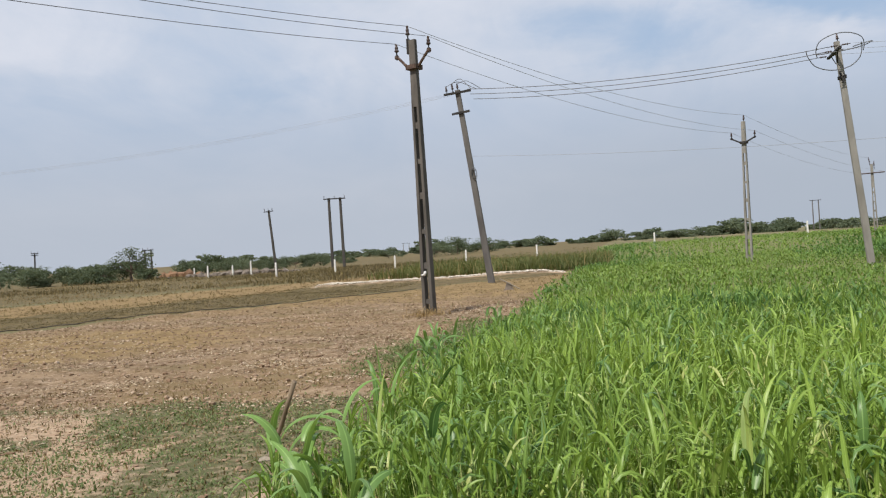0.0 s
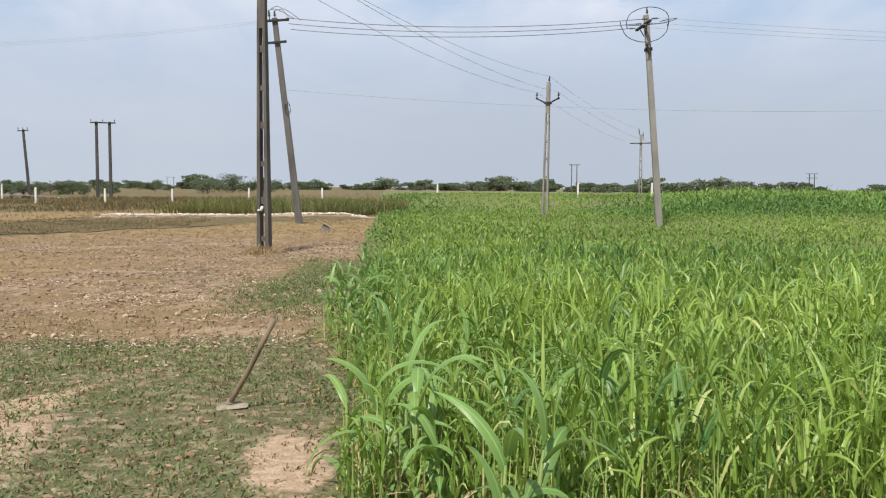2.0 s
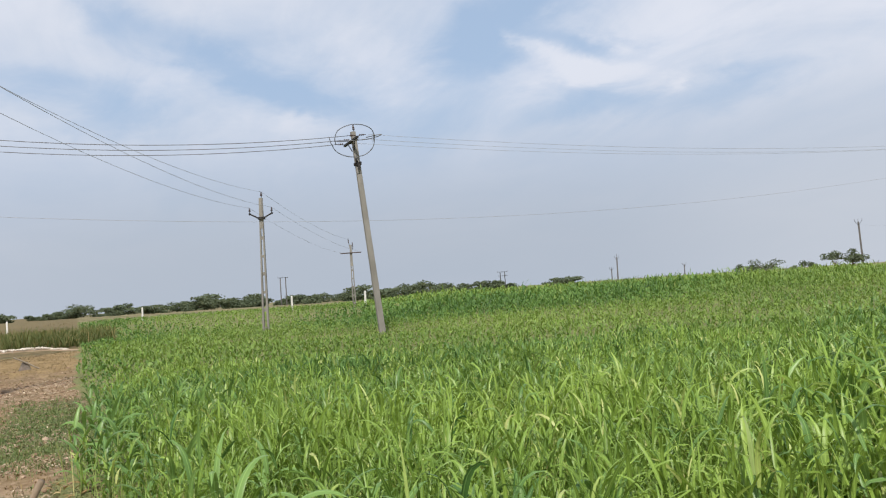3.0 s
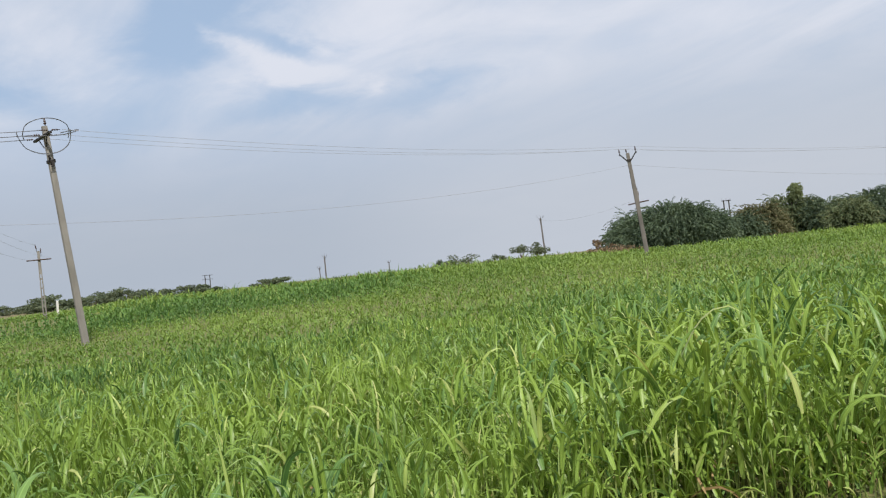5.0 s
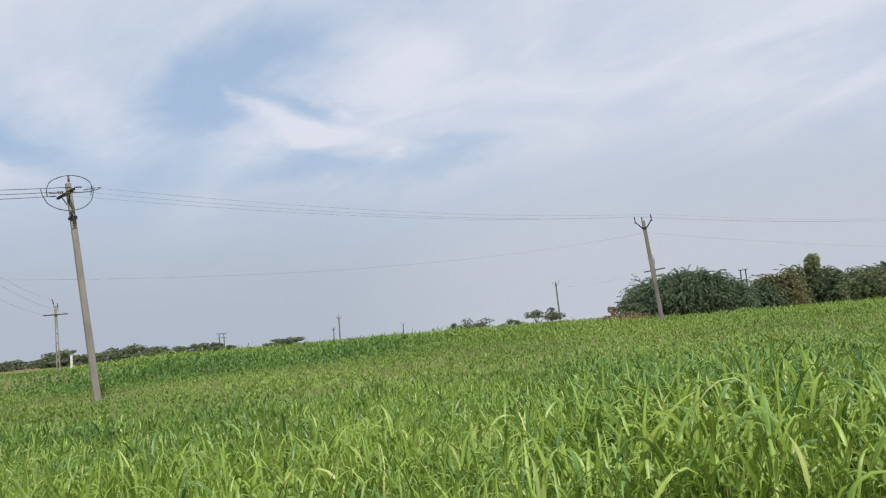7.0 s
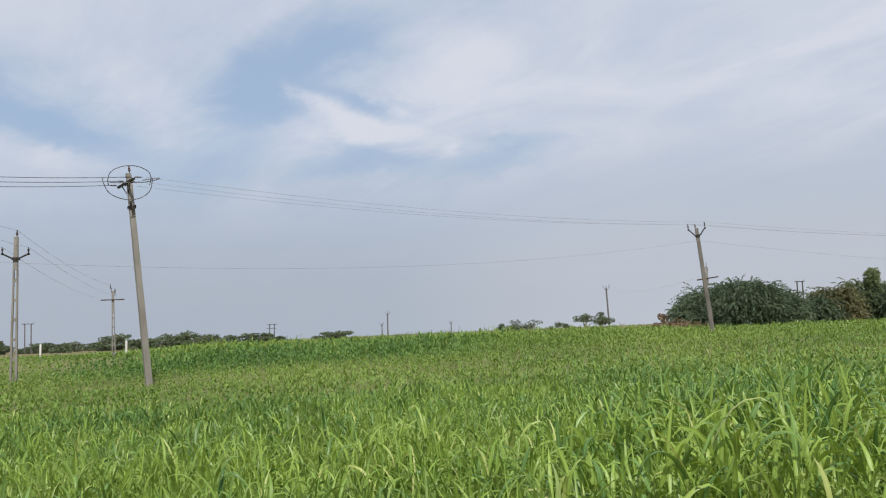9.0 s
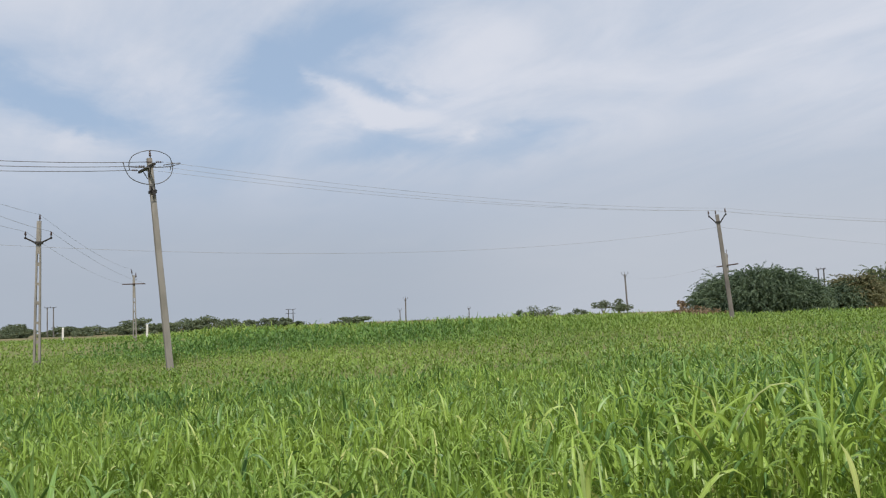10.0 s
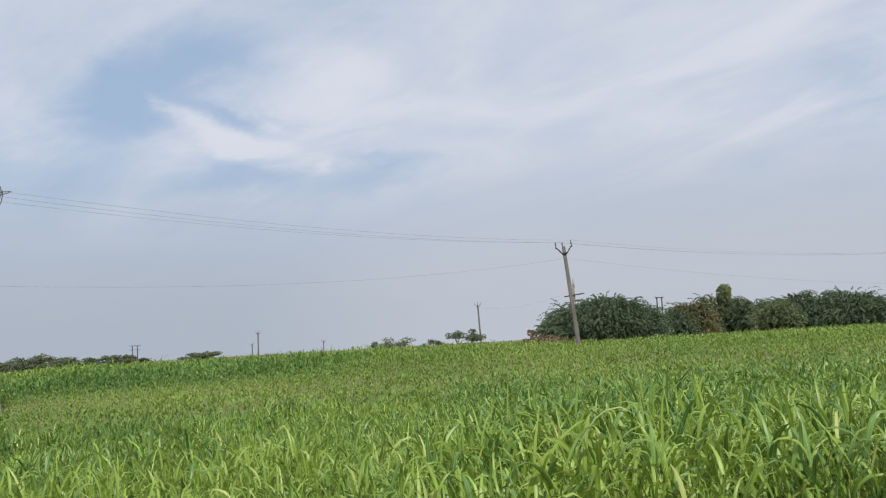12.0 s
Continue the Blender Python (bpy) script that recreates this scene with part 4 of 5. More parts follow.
x, y = scatter(-16, -2.3, 9, 40, 24)
keep = (hose_side(x, y) < 0.2) & (RNG.random(len(x)) < 0.3 + 0.7 * smooth(y, 16, 28)) & (x < crop_edge(y) - 0.2)
x, y = x[keep], y[keep]
tufts("stubble", x, y, RNG.uniform(0.03, 0.10, len(x)), 0.012, DULL, "short dry straw stubble on the bare field", "stubble", 4, 2, 45)
x, y = scatter(-40, -9, 18, 60, 30)
s = hose_side(x, y)
keep = (s > 0.2) & (s < 9 + 2 * vnoise(x, y, 0.4, 51)) & (y > 0.2 * x + 10) & (RNG.random(len(x)) < 0.5 + vnoise(x, y, 0.5, 52))
x, y = x[keep], y[keep]
tufts("olive_grass", x, y, RNG.uniform(0.03, 0.075, len(x)), 0.020, OLIVE, "dull olive green grass growing along the hose", "grass", 6, 2, 35, 0.14)
x, y = scatter(-60, -8, 30, 100, 5.0)
s = hose_side(x, y)
keep = (s > 8) & (RNG.random(len(x)) < 0.35 + 0.65 * vnoise(x, y, 0.25, 53))
x, y = x[keep], y[keep]
tufts("dry_grass", x, y, RNG.uniform(0.03, 0.13, len(x)) * (0.7 + 0.8 * vnoise(x, y, 0.12, 54)), 0.06, DULL, "tan dry grass in the fallow field", "grass", 3, 2, 35, 0.2)
x, y = scatter(-62, -3, 48, 105, 3.2)
s = hose_side(x, y)
keep = (s > 16) & (RNG.random(len(x)) < smooth(vnoise(x, y, 0.10, 55), 0.35, 0.7))
x, y = x[keep], y[keep]
tufts("wild_grass", x, y, RNG.uniform(0.15, 0.5, len(x)), 0.04, OLIVE, "rank olive grass near the fence posts", "grass", 5, 2, 30, 0.2)
x, y = scatter(-16, -0.5, 45, 62, 14)
keep = RNG.random(len(x)) < smooth(x, -15, -11) * (0.45 + 0.7 * vnoise(x, y, 0.3, 56))
x, y = x[keep], y[keep]
tufts("reeds", x, y, RNG.uniform(0.5, 1.05, len(x)) * (0.75 + 0.4 * vnoise(x, y, 0.2, 57)), 0.035, REED, "tall reedy grass, green turning straw yellow", "reeds", 6, 3, 16)
tufts("pole_foot_grass", -4.3 + RNG.normal(0, 0.22, 70), 18.95 + RNG.normal(0, 0.2, 70), RNG.uniform(0.08, 0.3, 70), 0.012, DRY, "dry grass tuft at the foot of the pole", "grass", 5, 3, 35)

# the pale bank and a heap of stones beyond it
n = 1500
u = RNG.random(n)
x = -13.8 + 11.2 * u
y = bank_line(x) + RNG.normal(0, 0.22, n)
lump_stuff("soil_bank", x, y, 0.02 + 0.07 * RNG.random(n) ** 2, STONE, "low bank of pale dug earth and stones", "earth bank", 0.7)
n = 110
x, y = -44 + RNG.normal(0, 3.2, n), 94.5 + RNG.normal(0, 0.8, n)
lump_stuff("stone_heap", x, y, 0.2 + 0.35 * RNG.random(n), STONE_DARK, "heap of dark stones by the fence", "stone heap", 0.9)
n = 26
x, y = -42.5 + RNG.normal(0, 3.2, n), 95.6 + RNG.normal(0, 0.5, n)
lump_stuff("rubble_wall", x, y, 0.12 + 0.16 * RNG.random(n), STONE, "broken low wall of pale rubble", "rubble", 1.3)

n = 30
x, y = -57 + RNG.normal(0, 1.3, n), 105 + RNG.normal(0, 0.8, n)
lump_stuff("earth_heap", x, y, 0.3 + 0.35 * RNG.random(n), BRICKY, "heap of orange brown earth beside the trees", "earth heap", 1.2)

# the hose along the field
pts = []
for i in range(60):
    k = i / 59
    hx, hy = -21.5 + 13.6 * k, 12.9 + 19.7 * k
    hx, hy = hx + 0.5 * math.sin(9 * k) + 0.2 * math.sin(31 * k), hy - 0.3 * math.sin(9 * k)
    pts.append((hx, hy, float(ground_z(hx, hy)) + 0.03))
tagged(part("irrigation_hose", tube(pts, 0.012, 8), HOSE, None, "", True), "black irrigation hose lying across the field", "hose")


# ---------------------------------------------------------------- poles
def frame_of(base, top, yaw):
    """A pose at base whose z leans towards top, turned by yaw about itself."""
    d = (Vector(top) - Vector(base)).normalized()
    q = Vector((0, 0, 1)).rotation_difference(d)
    return Matrix.Translation(base) @ q.to_matrix().to_4x4() @ pose(0, 0, 0, 0, 0, yaw)


def insulator(parent, x, y, z, h=0.36, tilt=0.0):
    """A pin insulator: porcelain shed body on a steel pin."""
    m = pose(x, y, z, 0, tilt, 0)
    body = part("insulator", lathe([(0.022, h * 0.30), (0.052, h * 0.36), (0.048, h * 0.48), (0.03, h * 0.52), (0.042, h * 0.62), (0.038, h * 0.74), (0.024, h * 0.80), (0.03, h * 0.92), (0.02, h)], 10), PORCELAIN, parent, "brown porcelain pin insulator", True, m)
    part("pin", lathe([(0.02, -0.09), (0.02, -0.02), (0.032, 0.0), (0.032, 0.02), (0.016, 0.03), (0.016, h * 0.34)], 8), STEEL, body, "steel pin")
    return body


def v_arms(parent, z, span, rise, mat=RUST, face=0.12, pin=0.34):
    for sgn in (-1, 1):
        arm = part("cross_arm", join(tube([(sgn * 0.05, -face, z), (sgn * 0.16, -face, z + 0.02), (sgn * (span - 0.05), -face, z + rise), (sgn * span, -face, z + rise + 0.015)], [0.036, 0.036, 0.034, 0.034], 6),
                                     moved(lathe([(0.05, -0.03), (0.055, 0.0), (0.05, 0.04)], 8), pose(sgn * span, -face, z + rise + 0.02))), mat, parent, "upswept rusty steel arm")
        insulator(arm, sgn * span, -face, z + rise + 0.06, pin)
    part("clamp_band", join(prism(z - 0.05, z + 0.05, 0.30, 0.30, 0.30, 0.30, 0.08)), mat, parent)


def slotted_pole(name, base, top, yaw, wb, wt, mat, label, slots, solid=0.30):
    """Two tapering legs held apart by webs, solid near the top."""
    h = (Vector(top) - Vector(base)).length
    root = tagged(new(name), label, "electric pole", "electric poles")
    root.matrix_basis = frame_of(base, top, yaw)
    zs = h * (1 - solid)

    def wide(z):
        return wb + (wt - wb) * z / h

    lw = 0.31
    for sgn in (-1, 1):
        a, b = wide(0), wide(zs)
        v, f = prism(-0.3, zs, a * lw, 0.15, b * lw, 0.125, 0.1, 0, 0, 8, 0.03, 3 + sgn)
        v = [(p[0] + sgn * wide(max(p[2], 0)) * (1 - lw) / 2, p[1], p[2]) for p in v]
        part("leg", (v, f), mat, root)
    part("shaft", prism(zs - 0.02, h, wide(zs), 0.13, wt, 0.105, 0.1, 0, 0, 5, 0.025, 9), mat, root)
    for i in range(slots):
        z = zs * (i + 0.35) / slots
        part("web", prism(z, z + 0.11 + 0.04 * (i % 2), wide(z) * 0.42, 0.085, wide(z) * 0.42, 0.085, 0.1), mat, root)
    return root, h


def solid_pole(name, base, top, yaw, wb, wt, mat, label, group="electric poles"):
    h = (Vector(top) - Vector(base)).length
    root = tagged(new(name), label, "electric pole", group)
    root.matrix_basis = frame_of(base, top, yaw)
    part("shaft", prism(-0.3, h, wb, wb * 0.72, wt, wt * 0.8, 0.12, 0, 0, 14, 0.03, 5), mat, root)
    return root, h


def local(root, p):
    return tuple(root.matrix_basis @ Vector(p))


LINE_YAW = -25.8
P1, _h1 = slotted_pole("electric_pole", (-4.30, 19.14, 0.0), (-4.31, 19.14, 6.31), LINE_YAW, 0.31, 0.17, CONCRETE_DARK, "weathered slotted concrete pole with upswept insulator arms", 6, 0.24)
v_arms(P1, _h1 - 0.63, 0.47, 0.28, RUST, 0.02, 0.28)
part("top_bracket", prism(_h1 - 0.30, _h1 + 0.04, 0.075, 0.075, 0.07, 0.07, 0.15, -0.13, 0.0), STEEL, P1)
insulator(P1, -0.13, 0.0, _h1 + 0.03, 0.32)
part("stay_insulator", moved(join(lathe([(0.02, -0.09), (0.05, -0.07), (0.055, 0.0), (0.05, 0.07), (0.02, 0.09)], 10), moved(lathe([(0.015, -0.08), (0.03, 0.0), (0.012, 0.09)], 8), pose(-0.07, 0, -0.09, 0, 60, 0))), pose(0.02, -0.12, 0.98, 0, 25, 0) @ Matrix.Scale(0.62, 4)), WHITE_GLAZE, P1, "white porcelain piece", True)

P4, _h4 = slotted_pole("electric_pole", (5.60, 39.75, 0.0), (5.68, 39.72, 6.27), LINE_YAW + 3, 0.31, 0.17, CONCRETE, "pale slotted concrete pole standing in the crop", 6, 0.22)
v_arms(P4, _h4 - 0.93, 0.50, 0.17, STEEL, 0.12, 0.24)
insulator(P4, 0.03, 0.0, _h4 - 0.02, 0.30)

P6, _h6 = slotted_pole("electric_pole", (18.56, 68.14, 0.0), (18.50, 68.15, 5.75), LINE_YAW + 4, 0.32, 0.17, CONCRETE, "pale slotted concrete pole with a straight cross arm", 6, 0.3)
part("cross_arm", tube([(-0.85, -0.12, 5.08), (0.85, -0.12, 5.08)], 0.045, 4), RUST, P6)
insulator(P6, 0.16, 0.0, 5.45, 0.5)
insulator(P6, -0.10, 0.0, 5.72, 0.55, -8)

# this pole's shading is put into its colour by the darker grey concrete
P2, _h2 = solid_pole("electric_pole", (-5.04, 34.07, -0.1), (-5.93, 33.95, 7.82), 0, 0.27, 0.20, CONCRETE_GREY, "leaning square concrete pole with two cross arms")
for zz_, sp_, nm in ((_h2 - 0.12, 0.55, 30), (_h2 - 0.93, 0.36, 5)):
    part("cross_arm", moved(join(prism(-sp_, sp_, 0.09, 0.07, 0.09, 0.07, 0.1)), pose(0, -0.13, zz_) @ pose(0, 0, 0, 0, 90, nm * 0.3)), STEEL, P2)
insulator(P2, -0.18, -0.05, _h2 - 0.05, 0.34)
insulator(P2, -0.42, -0.12, _h2 - 0.08, 0.30)
insulator(P2, 0.02, 0.0, _h2 - 0.02, 0.28)
coil = []
for i in range(60):
    a = i * 0.55
    coil.append((0.10 * math.cos(a) + 0.10, -0.13 + 0.03 * math.sin(a * 0.37), 4.55 + 0.22 * math.sin(a) + 0.05 * math.sin(a * 0.21)))
part("wire_coil", tube(coil, 0.007, 5), WIRE, P2, "coil of spare wire tied to the pole", True)

P5, _h5 = solid_pole("electric_pole", (8.49, 31.98, 0.0), (7.86, 32.19, 7.85), 0, 0.245, 0.18, CONCRETE, "leaning square concrete pole with looped jumper wires")
part("cross_arm", moved(prism(-0.86, 0.86, 0.10, 0.08, 0.10, 0.08, 0.1), pose(-0.13, 0, _h5 - 0.37) @ pose(0, 0, 0, 90, 0, 0)), STEEL, P5)
part("cross_arm_brace", join(tube([(-0.13, -0.5, _h5 - 0.35), (-0.10, -0.10, _h5 - 0.75)], 0.022, 4), tube([(-0.13, 0.5, _h5 - 0.35), (-0.10, 0.10, _h5 - 0.75)], 0.022, 4)), STEEL, P5)
part("lower_bracket", join(prism(_h5 - 1.32, _h5 - 1.22, 0.26, 0.24, 0.26, 0.24, 0.1), moved(prism(-0.02, 0.36, 0.07, 0.07, 0.06, 0.06, 0.1), pose(0.0, -0.14, _h5 - 1.42, 0, -14, 0)), moved(prism(-0.02, 0.28, 0.06, 0.06, 0.06, 0.06, 0.1), pose(-0.04, -0.15, _h5 - 1.46, 0, 28, 0))), STEEL, P5)
insulator(P5, 0.04, 0.0, _h5 - 0.02, 0.30)
zt = _h5 - 0.30                           # height of the wires at its arm


def disc_string(parent, x0, x1, y, z):
    """Strain insulators: discs on a rod between two points along x."""
    prof = [(0.012, 0.0)]
    for k in range(3):
        c = 0.06 + 0.07 * k
        prof += [(0.012, c - 0.025), (0.036, c - 0.01), (0.033, c + 0.012), (0.012, c + 0.025)]
    prof.append((0.012, 0.3))
    sgn = 1 if x1 > x0 else -1
    part("strain_insulator", moved(lathe(prof, 8), pose(x0, y, z, 0, 90 * sgn, 0)), PORCELAIN, parent, "brown porcelain strain insulator", True)


for yy_ in (-0.8, 0.0, 0.8):
    for a, b in ((-0.18, -0.48), (-0.08, 0.3)):
        disc_string(P5, a, b, yy_, zt)


def loop(points, n=26):
    """A smooth curve through points."""
    p = [Vector(q) for q in points]
    p = [p[0] * 2 - p[1]] + p + [p[-1] * 2 - p[-2]]
    out = []
    for i in range(1, len(p) - 2):
        for k in range(n // 3):
            t = k / (n // 3)
            a, b, c, d = p[i - 1], p[i], p[i + 1], p[i + 2]
            out.append(0.5 * (2 * b + (c - a) * t + (2 * a - 5 * b + 4 * c - d) * t * t + (3 * b - a - 3 * c + d) * t ** 3))
    out.append(p[-2])
    return out


part("jumper_wire", tube(loop([(-0.52, 0.75, zt), (-0.55, 0.65, zt + 0.22), (-0.42, 0.5, zt + 0.50), (0.0, 0.3, zt + 0.64), (0.50, 0.3, zt + 0.62), (0.94, 0.5, zt + 0.46), (1.06, 0.65, zt + 0.22), (1.04, 0.8, zt)]), 0.016, 6), WIRE, P5, "bare jumper wire looped over the pole", True)
part("jumper_wire", tube(loop([(-1.22, -0.8, zt), (-1.16, -0.75, zt - 0.24), (-0.92, -0.6, zt - 0.56), (-0.40, -0.5, zt - 0.75), (0.14, -0.5, zt - 0.72), (0.48, -0.6, zt - 0.50), (0.58, -0.7, zt - 0.20), (0.56, -0.8, zt)]), 0.016, 6), WIRE, P5, "bare jumper wire hanging under the arm", True)
part("jumper_wire", tube(loop([(-0.80, 0.0, zt), (-0.66, -0.3, zt - 0.10), (-0.3, -0.5, zt - 0.14), (0.4, -0.5, zt - 0.12), (0.9, -0.3, zt), (1.15, 0.0, zt + 0.12), (0.9, 0.1, zt + 0.12), (0.5, 0.0, zt + 0.04)]), 0.017, 6), WIRE, P5, "bare jumper wire round the pole", True)

P7, _h7 = solid_pole("electric_pole", (41.32, 30.66, 0.42), (41.00, 31.10, 7.08), -50, 0.27, 0.2, CONCRETE_MID, "leaning concrete pole with a short insulator arm")
v_arms(P7, _h7 - 0.45, 0.48, 0.36, STEEL)
insulator(P7, -0.06, 0.0, _h7 - 0.02, 0.28)
P8, _h8 = slotted_pole("electric_pole", (86.39, 61.6, 0.3), (86.24, 61.8, 8.1), -52, 0.38, 0.22, CONCRETE, "far pale concrete pole with a straight cross arm", 6)
part("cross_arm", tube([(-1.25, -0.2, _h8 - 1.55), (1.25, -0.2, _h8 - 1.35)], 0.08, 4), RUST, P8)
insulator(P8, 0.0, 0, _h8 - 0.1, 0.6, 6)
insulator(P8, 0.1, 0, _h8 - 0.75, 0.6, 6)
P9, _h9 = solid_pole("electric_pole", (131.06, 116.14, 0.1), (130.9, 116.35, 9.15), -46, 0.36, 0.28, CONCRETE_GREY, "distant concrete pole with upswept arms")
v_arms(P9, _h9 - 0.5, 0.62, 0.6, STEEL)
insulator(P9, 0, 0, _h9 - 0.05, 0.6)
P10, _h10 = solid_pole("electric_pole", (124.5, 185.0, 0.1), (124.55, 184.95, 7.2), -36, 0.36, 0.30, CONCRETE_GREY, "distant grey pole with upswept arms")
v_arms(P10, _h10 - 0.6, 0.55, 0.5, STEEL)
insulator(P10, 0, 0, _h10 - 0.05, 0.7)
for fx, fy, ft in ((154.0, 195.5, 4.4), (132.3, 199.1, 4.5)):
    PF, _hf = solid_pole("electric_pole", (fx, fy, 0.1), (fx, fy, ft), -38, 0.3, 0.24, CONCRETE_GREY, "short distant pole with upswept arms")
    v_arms(PF, _hf - 0.4, 0.5, 0.4, STEEL)
    insulator(PF, 0, 0, _hf - 0.05, 0.5)
P3, _h3 = solid_pole("electric_pole", (-44.1, 106.2, -0.1), (-44.6, 106.0, 8.0), 10, 0.34, 0.26, CONCRETE_FAR, "dark pole with a short cross arm beyond the fence")
part("cross_arm", tube([(-0.62, -0.15, _h3 - 0.16), (0.62, -0.15, _h3 - 0.16)], 0.06, 4), STEEL, P3)
for sx in (-0.5, 0, 0.5):
    insulator(P3, sx, -0.15, _h3 - 0.12, 0.4)
P13, _h13 = solid_pole("electric_pole", (-96.2, 127.9, 0.1), (-96.1, 128.0, 5.2), 37, 0.3, 0.22, CONCRETE_FAR, "distant grey pole among the bushes")
v_arms(P13, _h13 - 0.6, 0.5, 0.5, STEEL)
for zx in (0.1, 0.42):
    part("cross_arm", tube([(-0.6, -0.15, _h13 - zx), (0.6, -0.15, _h13 - zx)], 0.05, 4), STEEL, P13)


def double_pole(base, yaw, h, gap, mat, label, thick=0.3, arm=1.25, rails=(0.12,)):
    """Two posts joined by steel channels at the top."""
    root = tagged(new("double_pole"), label, "electric pole", "electric poles")
    root.matrix_basis = pose(*base, 0, 0, yaw)
    for sgn in (-1, 1):
        part("post", prism(-0.3, h, thick, thick, thick * 0.8, thick * 0.8, 0.15, sgn * gap / 2, 0, 6, 0.03, 4), mat, root)
    for d in rails:
        part("cross_arm", moved(prism(-arm, arm, 0.14, 0.12, 0.14, 0.12, 0.1), pose(0, -thick * 0.55, h - d) @ pose(0, 0, 0, 0, 90, 0)), STEEL, root)
    for sx in (-arm + 0.1, 0, arm - 0.1):
        insulator(root, sx, -thick * 0.55, h - rails[0] + 0.08, 0.3)
    return root


DP = double_pole((-32.7, 97.7, -0.1), 14, 8.5, 1.35, CONCRETE_FAR, "dark double pole joined by a steel cross arm", 0.36, 1.3)
double_pole((54.1, 254.5, 0.2), -12, 8.4, 1.55, CONCRETE_GREY, "distant double pole with a cross arm", 0.34, 1.5)
double_pole((147.4, 294.4, 0.1), -27, 7.2, 1.7, CONCRETE_FAR, "distant double pole with two cross arms and equipment", 0.36, 1.9, (0.12, 1.6))
double_pole((160.3, 91.4, 0.1), -60, 8.7, 1.0, CONCRETE_FAR, "double pole rising behind the bushes", 0.3, 0.9, (0.12,))
double_pole((-76.0, 129.3, 0.0), 30, 4.5, 1.0, CONCRETE_FAR, "short distant double pole among the bushes", 0.3, 0.9, (0.12, 0.7))
double_pole((-120.6, 485.0, 0.0), 14, 6.3, 3.4, CONCRETE, "very distant pale double pole", 0.4, 2.4)

# poles that carry the lines on past the view
P0, _h0 = slotted_pole("electric_pole", (-21.5, -16.9, 0.0), (-21.5, -16.9, 6.4), LINE_YAW, 0.34, 0.2, CONCRETE_DARK, "weathered slotted concrete pole beside the field", 6)
v_arms(P0, _h0 - 0.5, 0.5, 0.32)
insulator(P0, -0.13, 0.0, _h0, 0.32)
PL, _hl = solid_pole("electric_pole", (-52.0, 39.0, 0.0), (-52.0, 39.0, 7.8), 90, 0.32, 0.22, CONCRETE, "square concrete pole at the far side of the field")
part("cross_arm", tube([(-0.6, -0.15, _hl - 0.2), (0.6, -0.15, _hl - 0.2)], 0.06, 4), STEEL, PL)
PR, _hr = solid_pole("electric_pole", (76.0, 20.0, 0.4), (76.0, 20.0, 6.6), -70, 0.30, 0.22, CONCRETE, "concrete pole at the edge of the crop")
v_arms(PR, _hr - 0.45, 0.42, 0.36, STEEL)
insulator(PR, 0, 0, _hr - 0.02, 0.28)


def wire(a, b, sag, r=0.011, mat=WIRE, label="bare overhead electric wire strung between poles"):
    a, b = Vector(a), Vector(b)
    n = 28
    pts = [a.lerp(b, i / n) - Vector((0, 0, 4 * sag * (i / n) * (1 - i / n))) for i in range(n + 1)]
    tagged(part("overhead_wire", tube(pts, r, 5), mat, None, "", True), label, "wire", "overhead wires")


def v_tips(root, h, drop, span, rise, top, face=0.12, pin=0.40):
    """Where wires lie on the insulators of a pole with upswept arms."""
    return [local(root, (-span, -face, h - drop + rise + pin)), local(root, (top[0], top[1], h + top[2])), local(root, (span, -face, h - drop + rise + pin))]


T0 = v_tips(P0, _h0, 0.5, 0.5, 0.32, (-0.13, 0, 0.32))
T1 = v_tips(P1, _h1, 0.63, 0.47, 0.28, (-0.13, 0, 0.34), 0.02, 0.34)
T4 = v_tips(P4, _h4, 0.93, 0.50, 0.17, (0.03, 0, 0.28), 0.12, 0.30)
T6 = [local(P6, (-0.8, -0.12, 5.14)), local(P6, (-0.16, 0, 6.22)), local(P6, (0.8, -0.12, 5.14))]
for a, b in zip(T0, T1):
    wire(a, b, 1.12, 0.0065)
for a, b in zip(T1, T4):
    wire(a, b, 0.42, 0.0065, WIRE_PALE)
for a, b in zip(T4, T6):
    wire(a, b, 0.32, 0.006, WIRE_PALE)
T2 = [local(P2, (0.5, yy_, _h2 - 0.12 + dz)) for yy_, dz in ((-0.7, -0.05), (0.0, -0.14), (0.7, -0.24))]
T5l = [local(P5, (-0.48, yy_, zt)) for yy_ in (-0.8, 0.0, 0.8)]
T5r = [local(P5, (0.30, yy_, zt)) for yy_ in (-0.8, 0.0, 0.8)]
T7 = v_tips(P7, _h7, 0.45, 0.48, 0.36, (-0.06, 0, 0.26))
T7 = [T7[2], T7[1], T7[0]]
TR = v_tips(PR, _hr, 0.45, 0.42, 0.36, (0, 0, 0.26))
TR = [TR[2], TR[1], TR[0]]
for a, b in zip(T2, T5l):
    wire(a, b, 0.30, 0.013)
for a, b in zip(T5r, T7):
    wire(a, b, 0.45, 0.006, WIRE_PALE)
for a, b in zip(T7, TR):
    wire(a, b, 0.5, 0.006, WIRE_PALE)
for k, yy_ in enumerate((-0.5, 0.0, 0.5)):
    wire(local(PL, (yy_, -0.15, _hl - 0.12)), local(P2, (-0.4, yy_ * 0.6, _h2 - 0.12)), 1.2, 0.0035, WIRE_PALE)
wire(local(P2, (0.1, -0.14, 5.25)), local(P7, (0, -0.14, _h7 - 0.75)), 1.22, 0.0065, WIRE_PALE, "single low wire crossing the crop")
wire(local(P7, (0, -0.14, _h7 - 0.75)), local(PR, (0, -0.14, _hr - 2.4)), 0.4, 0.0065, WIRE_PALE, "single low wire crossing the crop")
